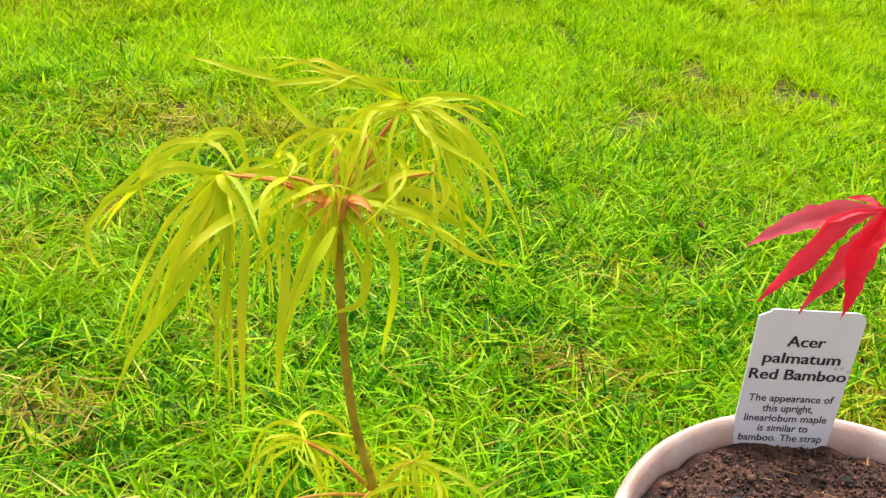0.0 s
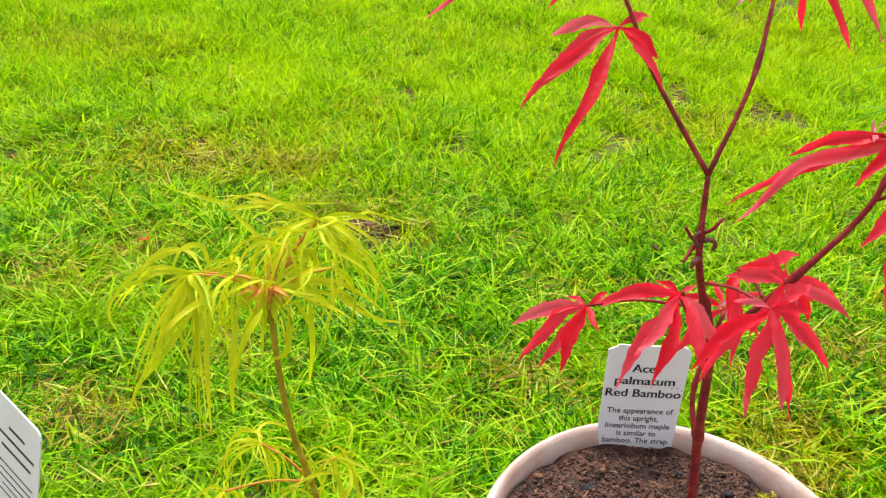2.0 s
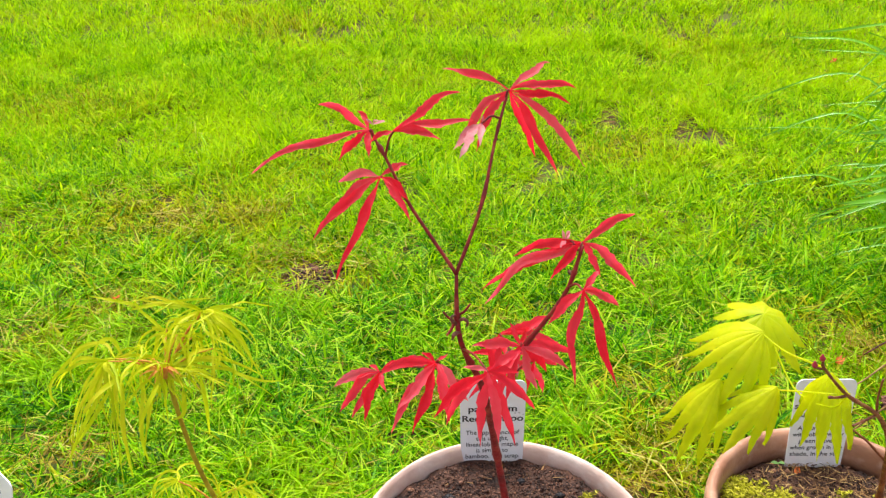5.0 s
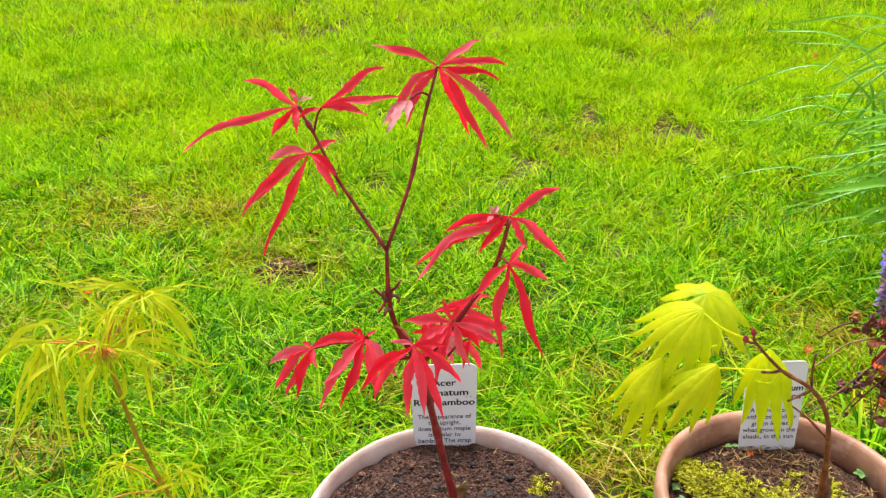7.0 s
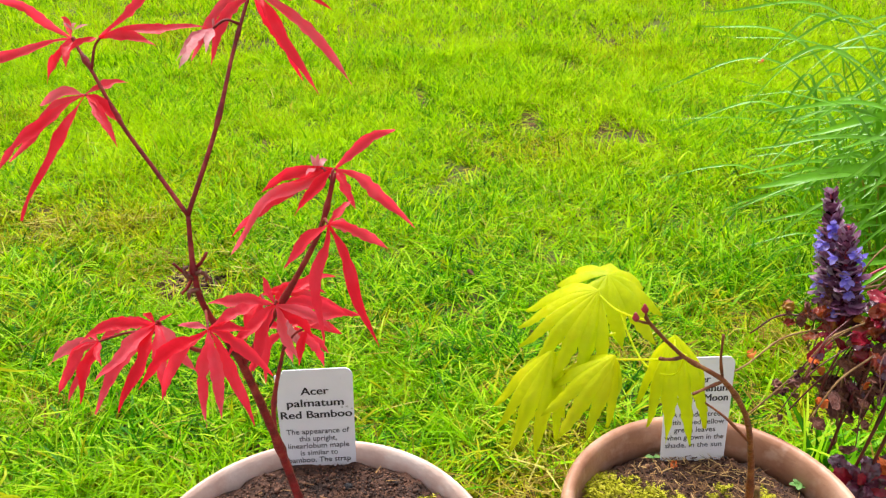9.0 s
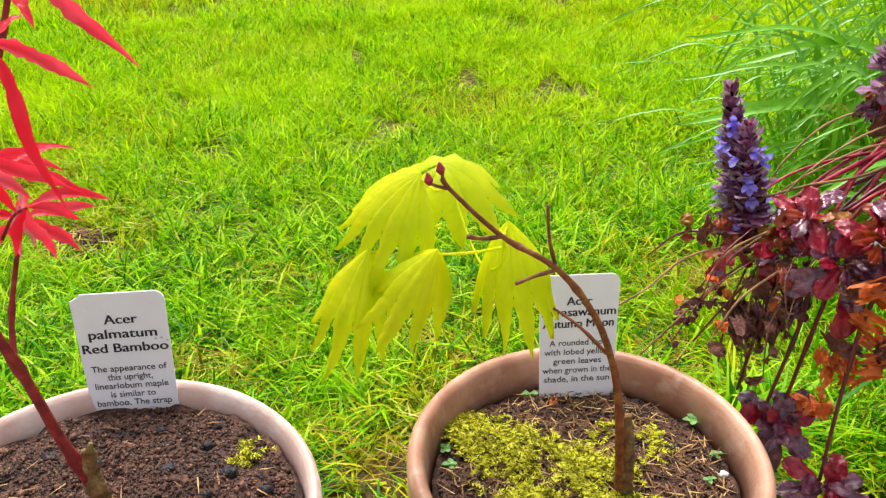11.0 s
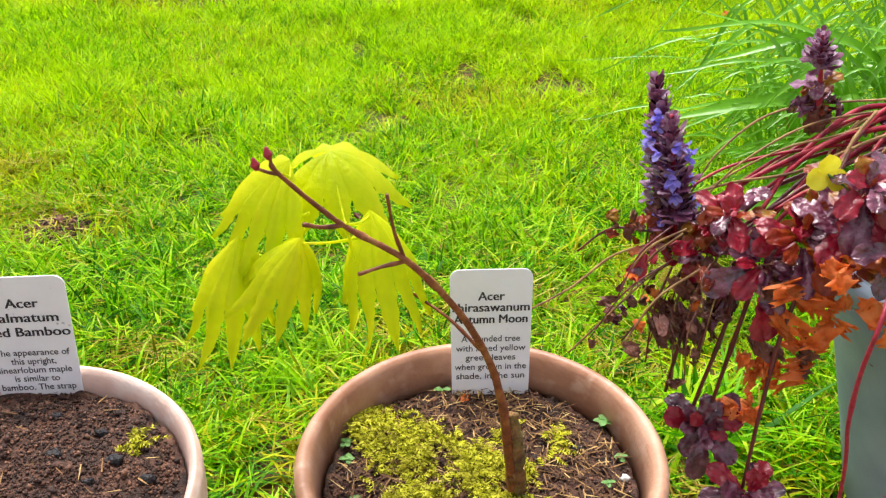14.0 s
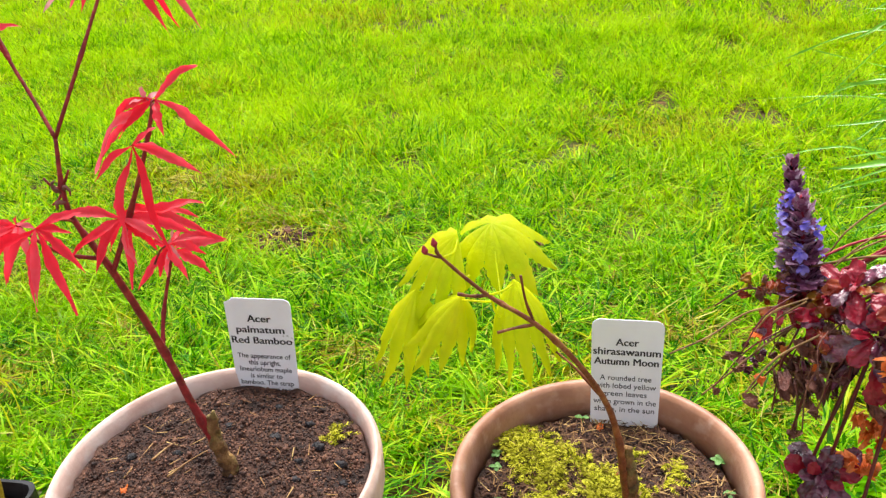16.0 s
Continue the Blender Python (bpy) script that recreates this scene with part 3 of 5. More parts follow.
def fibres(at, r, height, count, seed, long=0.011):
    rs = np.random.RandomState(seed)
    a, d = rs.rand(count) * 6.283, r * np.sqrt(rs.rand(count)) * 0.95
    x, y = at[0] + d * np.cos(a), at[1] + d * np.sin(a)
    z = np.array([height(u, v) for u, v in zip(x, y)]) + 0.0012
    return blade_mesh("fibres", np.stack([x, y, z], 1), rs.rand(count) * 6.28, long * (0.3 + rs.rand(count)), 0.0005 + 0.0007 * rs.rand(count),
                      np.radians(80 + 12 * rs.rand(count)), 0.1 * rs.rand(count), rs.normal(0, 0.5, count), (0, 0.5, 1))


POT1, POT2 = (-0.019, -0.108, 0.0), (0.2465, -0.081, 0.0)
R1, H1, R2, H2 = 0.1166, 0.198, 0.1032, 0.192
flowerpot(POT1, R1, H1, M_POT_PALE, "pale weathered terracotta-coloured pot with a whitened rim")
flowerpot(POT2, R2, H2, M_POT_TAN, "brown terracotta-coloured pot, part filled with mossy soil", 0.0100)
soil1_me, soil1_z = soil_top(POT1, R1 - 0.0105, 0.183, 0.009, 3)
soil2_me, soil2_z = soil_top(POT2, R2 - 0.0145, 0.164, 0.004, 7)
soil_1 = tagged(part("potting_soil", soil1_me, M_SOIL), "dark crumbly potting soil filling the pale pot", "soil", kind="stuff")
soil_2 = tagged(part("potting_soil", soil2_me, M_SOIL), "dark fibrous potting soil, sunk below the rim", "soil", kind="stuff")
tagged(part("soil_crumbs", crumbs(POT1, R1 - 0.012, soil1_z, 17000, 31, 0.0014), M_CRUMB), "loose brown and black crumbs of soil", "soil", kind="stuff")
tagged(part("soil_crumbs", crumbs(POT2, R2 - 0.016, soil2_z, 8000, 32, 0.0015), M_CRUMB), "loose brown crumbs of soil", "soil", kind="stuff")
tagged(part("soil_fibres", fibres(POT1, R1 - 0.014, soil1_z, 100, 33), M_FIBRE), "thin brown fibres and straws on the soil", "fibre", kind="stuff")
tagged(part("soil_fibres", fibres(POT2, R2 - 0.018, soil2_z, 2000, 34), M_FIBRE), "tangled brown fibres on the soil", "fibre", kind="stuff")


def moss(centres, height, count, seed):
    """Feathery moss as thousands of short blades, in patches given by centre and radius."""
    rs = np.random.RandomState(seed)
    c = np.array(centres)
    weight = c[:, 2] ** 2 / (c[:, 2] ** 2).sum()
    pick = rs.choice(len(c), count, p=weight)
    tx = c[pick, 0] + rs.normal(0, 0.75, count) * c[pick, 2]
    ty = c[pick, 1] + rs.normal(0, 0.65, count) * c[pick, 2]
    keep = 0.5 * smooth_noise(tx, ty, 0.011, 78) + 0.5 * smooth_noise(tx, ty, 0.006, 79) > 0.555
    tx, ty = tx[keep], ty[keep]
    count, per = len(tx), 12
    # each sprig: short leaflets to both sides of an arching line
    a = rs.rand(count) * 6.283
    long = 0.005 + 0.009 * rs.rand(count)
    s = np.tile(np.arange(per) / per, count)
    x = np.repeat(tx, per) + np.repeat(np.cos(a) * long, per) * s
    y = np.repeat(ty, per) + np.repeat(np.sin(a) * long, per) * s
    z0 = np.array([height(u, v) for u, v in zip(tx, ty)]) + 0.0006 + 0.0070 * rs.rand(count) * smooth_noise(tx, ty, 0.007, 77)
    z = np.repeat(z0, per) + 0.0035 * s * (1 - 0.8 * s)
    n = len(x)
    az = np.repeat(a, per) + np.tile(np.where(np.arange(per) % 2 == 0, 1.0, -1.0), count) * (0.9 + 0.3 * rs.rand(n))
    return blade_mesh("moss", np.stack([x, y, z], 1), az, (0.0017 + 0.0026 * rs.rand(n)) * (1.1 - 0.6 * s), 0.0007 + 0.0010 * rs.rand(n),
                      np.radians(50 + 35 * rs.rand(n)), 0.3 * rs.rand(n), rs.normal(0, 0.6, n), (0, 0.5, 1))


MOSS2 = [(0.195, -0.032, 0.011), (0.215, -0.050, 0.015), (0.240, -0.070, 0.015), (0.210, -0.090, 0.014), (0.250, -0.102, 0.011), (0.287, -0.057, 0.009),
         (0.230, -0.055, 0.009), (0.185, -0.048, 0.007), (0.235, -0.117, 0.012), (0.200, -0.072, 0.012), (0.275, -0.050, 0.007), (0.225, -0.140, 0.010), (0.262, -0.080, 0.010), (0.275, -0.120, 0.010), (0.180, -0.030, 0.007), (0.290, -0.075, 0.006)]
tagged(part("moss", moss(MOSS2, soil2_z, 2500, 41), M_MOSS), "feathery yellow-green moss on the soil", "moss", kind="stuff")
tagged(part("moss", moss([(0.052, -0.060, 0.0045)], soil1_z, 34, 42), M_MOSS), "small yellow-green tuft of moss", "moss", kind="stuff")


# ---- plant labels ----
def words(text, width, size, bold):
    cu = bpy.data.curves.new("words", "FONT")
    cu.body, cu.size, cu.align_x, cu.resolution_u = text, size, "CENTER", 3
    cu.offset, cu.extrude = (0 if bold else size * 0.004), 0.00008
    ob = new("words", cu)
    me = bpy.data.meshes.new_from_object(ob.evaluated_get(bpy.context.evaluated_depsgraph_get()))
    bpy.data.objects.remove(ob)
    bpy.data.curves.remove(cu)
    xs = [v.co.x for v in me.vertices]
    k = width / (max(xs) - min(xs)) if width else 1
    for v in me.vertices:
        v.co = (v.co.x * k, -0.00008 - v.co.z, v.co.y)
    if bold:
        # heavy print: the letters twice, a hair apart
        strokes = [([v.co + Vector((side * 0.026 * size, side * 0.00003, 0)) for v in me.vertices], [tuple(p.vertices) for p in me.polygons]) for side in (-1, 1)]
        bpy.data.meshes.remove(me)
        return joined("words", strokes)
    return me


def plant_label(at, width, high, buried, lean, roll, turn, lines, label, cut=False):
    """A flat plastic label with rounded upper corners, stuck in soil. lines: text, drop from the top, width, size, bold."""
    place = Matrix.Translation(at) @ pose(0, 0, 0, lean, roll, turn)
    ob = tagged(new("plant_label"), label, "plant label", "plant labels")
    ob.matrix_world = place
    w, r, th = width / 2, 0.006, 0.0005
    rim = [(-w * 0.94, -buried), (w * 0.94, -buried)]
    rim += [(w - r + r * math.cos(a), high - r + r * math.sin(a)) for a in (i * math.pi / 12 for i in range(7))]
    if cut:
        rim += [(-w + 0.0062, high), (-w + 0.0058, high - 0.0012), (-w, high - 0.0040)]
    else:
        rim += [(-w + r + r * math.cos(a), high - r + r * math.sin(a)) for a in (math.pi / 2 + i * math.pi / 12 for i in range(7))]
    n = len(rim)
    verts = [(x, -th, z) for x, z in rim] + [(x, th, z) for x, z in rim]
    faces = [tuple(range(n)), tuple(reversed(range(n, 2 * n)))] + [((i + 1) % n, i, n + i, n + (i + 1) % n) for i in range(n)]
    parts = [("plate", mesh_of("plate", verts, faces, False), M_LABEL)]
    for text, drop, wide, size, bold in lines:
        if text:
            me = words(text, wide, size, bold)
        else:
            me = mesh_of("bar", [(sx * wide / 2, y, sz * size / 2) for y in (-0.0001, 0.0001) for sz in (-1, 1) for sx in (-1, 1)],
                         [(0, 1, 3, 2), (4, 6, 7, 5), (0, 4, 5, 1), (2, 3, 7, 6), (0, 2, 6, 4), (1, 5, 7, 3)], False)
        for v in me.vertices:
            v.co += Vector((0, -th - 0.0001, high - drop - (0.35 * size if text else 0)))
        parts.append(("text_line", me, M_INK))
    for name, me, material in parts:
        me.materials.append(material)
        p = new(name, me)
        p.parent = ob
    return ob


plant_label((-0.0215, -0.004, 0.184), 0.055, 0.078, 0.03, -8, 0, 0, [
    ("Acer", 0.0170, 0.0195, 0.0086, True), ("palmatum", 0.0265, 0.0400, 0.0086, True), ("Red Bamboo", 0.0360, 0.0505, 0.0086, True),
    ("The appearance of", 0.0500, 0.0450, 0.0060, False), ("this upright,", 0.0560, 0.0270, 0.0060, False),
    ("linearlobum maple", 0.0620, 0.0440, 0.0060, False), ("is similar to", 0.0680, 0.0270, 0.0060, False),
    ("bamboo. The strap", 0.0740, 0.0450, 0.0060, False)], "white plastic plant label with black print, speckled with soil", True)
plant_label((0.2605, -0.002, 0.168), 0.052, 0.083, 0.03, -11, 1, 0, [
    ("Acer", 0.0175, 0.0165, 0.0082, True), ("shirasawanum", 0.0250, 0.0485, 0.0082, True), ("Autumn Moon", 0.0330, 0.0465, 0.0082, True),
    ("A rounded tree", 0.0465, 0.0375, 0.0060, False), ("with lobed yellow", 0.0530, 0.0445, 0.0060, False), ("green leaves", 0.0595, 0.0320, 0.0060, False),
    ("when grown in the", 0.0660, 0.0460, 0.0060, False), ("shade, in the sun", 0.0725, 0.0440, 0.0060, False)],
    "white plastic plant label with black print")
plant_label((-0.438, -0.054, 0.097), 0.052, 0.135, 0.02, -10, 6, -40, [
    ("", 0.020, 0.018, 0.0020, False), ("", 0.029, 0.040, 0.0020, False), ("", 0.038, 0.034, 0.0020, False), ("", 0.052, 0.040, 0.0010, False),
    ("", 0.058, 0.036, 0.0010, False), ("", 0.064, 0.042, 0.0010, False), ("", 0.070, 0.030, 0.0010, False), ("", 0.076, 0.040, 0.0010, False)],
    "white plastic plant label with unreadable print, turned aside")


# ---- red maple ----
def lobed_leaf(parent, centre, tips, width, material, face=(0.0, -0.75, 0.65), label="", lift=0.06, stalk=None, stalk_material=None):
    """A maple leaf of separate narrow lobes that run from its centre to the tips (offsets in millimetres)."""
    pieces = []
    c = Vector(centre)
    for i, tip in enumerate(tips):
        t = Vector(tip) / 1000
        long = t.length
        f = Vector(face) + Vector((0.5 * noise.noise(c * 70 + Vector((i, 0, 0))), 0, 0.4 * noise.noise(c * 70 + Vector((0, i, 0)))))
        w = min(width, 0.24 * long) * (0.85 + 0.3 * abs(noise.noise(c * 50 + Vector((i * 2, 1, 0)))))
        line = bow(c, c + t, lift * Vector((t.x, t.y)).length + 0.05 * long, 18)
        across = t.cross(f).normalized()
        for k, p in enumerate(line):
            s = k / (len(line) - 1)
            p += across * (0.13 * long * math.sin(math.pi * s) * noise.noise(Vector((s * 1.6 + i * 3.1, c.x * 90, c.z * 90)))) + Vector((0, 0, 0.10 * long * (s - s ** 3)))
        pieces.append(strap(line, w, f, lance, 0.42, 0.0016, 0.45))
    leaf = part("leaf", joined("leaf", pieces), material, parent, label)
    if stalk:
        part("petiole", joined("petiole", [tube([stalk, (Vector(stalk) + c) / 2 + Vector((0, 0, 0.003)), c], (0.0008, 0.0006), 6, 4)]), stalk_material, leaf)
    return leaf


maple = thing("red_maple", (-0.013, -0.106, 0.190), "young red maple with narrow-lobed scarlet leaves, growing in the pale pot", "maple")
FORK = (-0.060, -0.114, 0.444)
part("trunk", joined("trunk", [tube([(-0.010, -0.105, 0.180), (-0.014, -0.106, 0.204), (-0.024, -0.110, 0.254), (-0.032, -0.113, 0.301), (-0.043, -0.123, 0.363), (-0.056, -0.125, 0.398), (-0.0595, -0.122, 0.416), FORK],
     (0.0038, 0.0032, 0.0026, 0.0024, 0.0022, 0.0017, 0.0015, 0.0011), 10, 10, ((0.24, 1.35), (0.42, 1.4), (0.66, 1.4), (0.87, 1.6)), 0.14)]), M_RED_BARK, maple, "dark red bark")
part("stub", joined("stub", [tube([(-0.007, -0.106, 0.178), (-0.011, -0.107, 0.200), (-0.0145, -0.107, 0.218), (-0.0165, -0.1065, 0.236), (-0.0165, -0.106, 0.241)], (0.0062, 0.0052, 0.0046, 0.0034, 0.0012), 14, 9, (), 1.0), tube([(-0.0165, -0.1085, 0.222), (-0.0135, -0.1075, 0.236), (-0.0120, -0.107, 0.246)], (0.0030, 0.0026, 0.0010), 9, 6, (), 0.9)]), M_OLD_BARK, maple, "old rough brown rootstock")
part("branch", joined("branch", [tube([FORK, (-0.075, -0.103, 0.464), (-0.088, -0.095, 0.483), (-0.100, -0.085, 0.506), (-0.109, -0.076, 0.519)], (0.0012, 0.0008), 8, 7, ((0.55, 1.9), (0.82, 2.2)))]), M_RED_BARK, maple)
part("branch", joined("branch", [tube([FORK, (-0.045, -0.097, 0.480), (-0.036, -0.075, 0.511), (-0.028, -0.058, 0.534)], (0.0012, 0.0008), 8, 7, ((0.4, 1.7), (0.75, 1.5)))]), M_RED_BARK, maple)
part("branch", joined("branch", [tube([(-0.043, -0.123, 0.362), (-0.017, -0.128, 0.405), (0.002, -0.130, 0.440), (0.011, -0.123, 0.467)], (0.0017, 0.0011), 8, 7, ((0.35, 1.6), (0.8, 1.5)))]), M_RED_BARK, maple)
part("branch", joined("branch", [tube([(-0.033, -0.112, 0.296), (-0.034, -0.098, 0.318), (-0.024, -0.086, 0.357)], (0.0016, 0.0010), 8, 6, ((0.5, 1.4),))]), M_RED_BARK, maple)
part("branch", joined("branch", [tube([(-0.046, -0.124, 0.372), (-0.060, -0.140, 0.385), (-0.072, -0.150, 0.405)], (0.0014, 0.0008), 8, 6)]), M_RED_BARK, maple)
for bud_at, bud_to in (((-0.060, -0.122, 0.416), (-0.068, -0.124, 0.424)), ((-0.059, -0.120, 0.419), (-0.052, -0.122, 0.428)), ((-0.061, -0.121, 0.414), (-0.066, -0.126, 0.408))):
    part("shoot", joined("shoot", [tube([bud_at, ((bud_at[0] + bud_to[0]) / 2, bud_at[1] - 0.002, (bud_at[2] + bud_to[2]) / 2 - 0.001), bud_to], (0.0010, 0.0007), 6, 4)]), M_RED_BARK, maple)

for curl_pts, r0 in (([(-0.0595, -0.1222, 0.414), (-0.0620, -0.1245, 0.417), (-0.0630, -0.1250, 0.4205), (-0.0610, -0.1248, 0.4225)], 0.0009),
                     ([(-0.0590, -0.1220, 0.416), (-0.0560, -0.1240, 0.4185), (-0.0535, -0.1245, 0.4165), (-0.0540, -0.1243, 0.4135)], 0.0008),
                     ([(-0.0580, -0.1235, 0.409), (-0.0615, -0.1270, 0.4100), (-0.0625, -0.1275, 0.4060)], 0.0010)):
    part("dried_shoot", joined("dried_shoot", [tube(curl_pts, (r0, r0 * 0.5), 6, 6, ((0.3, 1.5), (0.8, 1.4)), 0.5)]), M_WITHER, maple, "brown dried shoot curled at the knot")


def red_leaf(centre, tips, stalk, width=0.0060):
    return lobed_leaf(maple, centre, tips, width, M_RED, stalk=stalk, stalk_material=M_RED_BARK)


red_leaf((-0.027, -0.057, 0.535), [(-40, 0, 14), (-30, -15, -29), (-20, -20, -30), (7, -12, -11), (42, 10, -3), (28, 32, 6), (38, 5, -11), (46, -12, -44), (30, -18, -47), (20, 12, -49)], (-0.029, -0.060, 0.530))
red_leaf((-0.109, -0.076, 0.519), [(-27, -10, 20), (-72, 4, -29), (0, -16, -10), (-20, 10, -24), (-7, 12, 7)], (-0.106, -0.079, 0.514))
red_leaf((-0.095, -0.080, 0.520), [(38, 0, 23), (48, 14, 0), (28, -10, -2), (-13, -6, -4)], (-0.100, -0.085, 0.507))
red_leaf((-0.103, -0.092, 0.497), [(16, 14, 1), (-36, -12, -27), (-39, -22, -29), (-25, -40, -44), (17, -22, -18), (-25, 10, -8), (16, -12, -9)], (-0.090, -0.094, 0.486))
red_leaf((0.011, -0.121, 0.468), [(28, 0, 18), (36, 6, -35), (9, -15, -14), (-37, 14, -17), (-55, 18, -43), (-54, 8, -47), (-19, -12, -17)], (0.009, -0.125, 0.461))
red_leaf((0.008, -0.147, 0.453), [(10, 10, 6), (26, 15, -22), (-4, -22, -49), (20, -22, -51), (-20, -10, -16), (12, 18, -15)], (0.004, -0.130, 0.444))
red_leaf((-0.022, -0.130, 0.402), [(-6, 10, 10), (-30, -8, 7), (34, 14, -17), (17, 0, -20), (-10, -22, -23), (10, -12, -24), (6, 16, 0), (28, -10, -10), (-20, -24, -12)], (-0.021, -0.127, 0.399), 0.0063)
red_leaf((-0.010, -0.110, 0.375), [(27, 20, -7), (7, 0, -26), (17, 10, -12), (-5, -10, -17)], (-0.024, -0.108, 0.360))
red_leaf((-0.073, -0.150, 0.407), [(-30, 10, -13), (-26, -25, -30), (7, -28, -20), (-8, 10, 0), (7, 4, 3), (18, -14, -17), (-10, -12, -7), (-22, -28, -10), (-33, -6, -4), (-14, -30, -26)], (-0.071, -0.149, 0.404), 0.0063)
red_leaf((-0.106, -0.135, 0.389), [(-26, 0, -31), (-18, -8, -29), (4, -14, -4), (10, 8, 2), (-7, 8, -1), (-30, 8, -18), (-10, -14, -26)], (-0.070, -0.147, 0.400), 0.0063)
red_leaf((-0.045, -0.170, 0.416), [(-23, -8, -31), (-4, -14, -42), (16, -10, -46), (18, 4, -4), (20, 14, 3), (-13, 4, 0), (-30, -14, -20), (5, -22, -32), (26, -6, -22)], (-0.056, -0.126, 0.398), 0.0063)
red_leaf((-0.024, -0.085, 0.357), [(26, 20, -4), (22, 0, -17), (-26, -10, -25), (-23, 10, -2), (8, 10, -13), (4, -20, -8), (-3, 20, 4)], (-0.025, -0.086, 0.352), 0.0063)
red_leaf((-0.032, -0.105, 0.393), [(45, 10, -23), (31, 20, -13), (0, -20, -41), (-7, -20, -15), (37, 20, -3)], (-0.026, -0.126, 0.390), 0.0063)
lobed_leaf(maple, (-0.044, -0.075, 0.522), [(-17, -10, -12), (-14, -20, -13), (-2, -15, -8), (1, 0, 5)], 0.006, M_PINK, label="small folded pink leaf", stalk=(-0.033, -0.068, 0.522), stalk_material=M_RED_BARK)
lobed_leaf(maple, (0.002, -0.115, 0.466), [(-2, 0, 7), (5, 10, 0), (-4, -10, 1), (2, -4, 9)], 0.006, M_PINK, label="small folded pink leaf", stalk=(0.009, -0.122, 0.463), stalk_material=M_RED_BARK)
lobed_leaf(maple, (-0.022, -0.088, 0.366), [(-3, -8, -16), (4, -6, -18), (2, 3, 6), (-6, 2, -8)], 0.006, M_PINK, label="small folded pink leaf")
lobed_leaf(maple, (-0.107, -0.078, 0.523), [(8, -2, 3), (4, -6, 5), (-4, 0, 4)], 0.004, M_PINK, label="small folded pink leaf")


maple.location += Vector((0.0015, 0.0, -0.001))


# ---- golden maple ----
def broad_leaf(parent, centre, along, face, size, lobes=9, spread=150, shut=0.8, hang=1.35, seed=0, even=0.6):
    """A maple leaf like a half-shut umbrella: joined, pointed, pleated lobes that leave its centre at the fall shut and end at
    the fall hang (radians below its plane, whose upper side faces the way face)."""
    rs = random.Random(seed)
    c, axis, n = Vector(centre), Vector(along).normalized(), Vector(face)
    n = (n - axis * n.dot(axis)).normalized()
    side = axis.cross(n)
    step = 2 * radians(spread) / (lobes - 1)
    rows = 17
    pieces = []

    def at(rho, a, lift=0.0):
        e = axis * math.cos(a) + side * math.sin(a)
        fall, out, down, steps = 0.0, 0.0, 0.0, 8
        for k in range(steps):
            fall = shut + (hang - shut) * min(1.0, (k + 0.5) / steps * rho / (0.55 * size))
            out, down = out + math.cos(fall) * rho / steps, down + math.sin(fall) * rho / steps
        wave = 0.060 * size * noise.noise(Vector((rho * 45 + seed, a * 1.3, seed * 2.0))) * rho / size
        return c + e * (out + lift * math.sin(fall) + wave) + n * (lift * math.cos(fall) - down)
    for i in range(lobes):
        a = -radians(spread) + i * step
        long = size * (even + (1 - even) * math.cos(a * 0.75)) * rs.uniform(0.93, 1.06)
        verts, faces = [], []
        cut = 0.54
        for k in range(rows):
            s = k / (rows - 1)
            rho = s * long
            half = step / 2 * 1.12 * (1 if s < cut else max(0.0, (1 - s) / (1 - cut)) ** 0.58 * (cut / max(s, cut)) ** 0.5)
            jag = 1 + (0.11 * (-1) ** k if cut < s < 0.97 else 0)
            pleat = 0.080 * size * s * (1.25 - s)
            verts += [at(rho * (0.96 if s < 1 else 1), a - half * jag, -pleat), at(rho, a, pleat * 0.6), at(rho * (0.96 if s < 1 else 1), a + half * jag, -pleat)]
        for k in range(rows - 1):
            v = 3 * k
            faces += [(v, v + 1, v + 4, v + 3), (v + 1, v + 2, v + 5, v + 4)]
        pieces.append((verts, faces))
    return part("leaf", joined("leaf", pieces), M_LIME, parent)


golden = thing("golden_maple", (0.263, -0.095, 0.168), "young maple with drooping golden yellow-green leaves, bent over its pot", "maple")
part("trunk", joined("trunk", [tube([(0.264, -0.094, 0.155), (0.263, -0.095, 0.176), (0.2585, -0.098, 0.215), (0.255, -0.100, 0.239), (0.248, -0.105, 0.268), (0.232, -0.120, 0.308), (0.210, -0.132, 0.342), (0.185, -0.134, 0.361), (0.163, -0.139, 0.386), (0.160, -0.139, 0.393)],
     (0.0036, 0.0032, 0.0027, 0.0023, 0.0019, 0.0016, 0.0014, 0.0011, 0.0009, 0.0006), 10, 7, ((0.3, 1.2), (0.62, 1.35), (0.75, 1.4), (0.93, 1.6)), 0.15)]), M_TAN_BARK, golden, "brown bark, rough at the foot")
part("stub", joined("stub", [tube([(0.2655, -0.093, 0.155), (0.2645, -0.0955, 0.190), (0.2630, -0.0965, 0.214), (0.2620, -0.0965, 0.226), (0.2618, -0.0965, 0.2285)], (0.0048, 0.0040, 0.0032, 0.0027, 0.0008), 14, 9, (), 1.0)]), M_OLD_BARK, golden, "old rough brown rootstock")
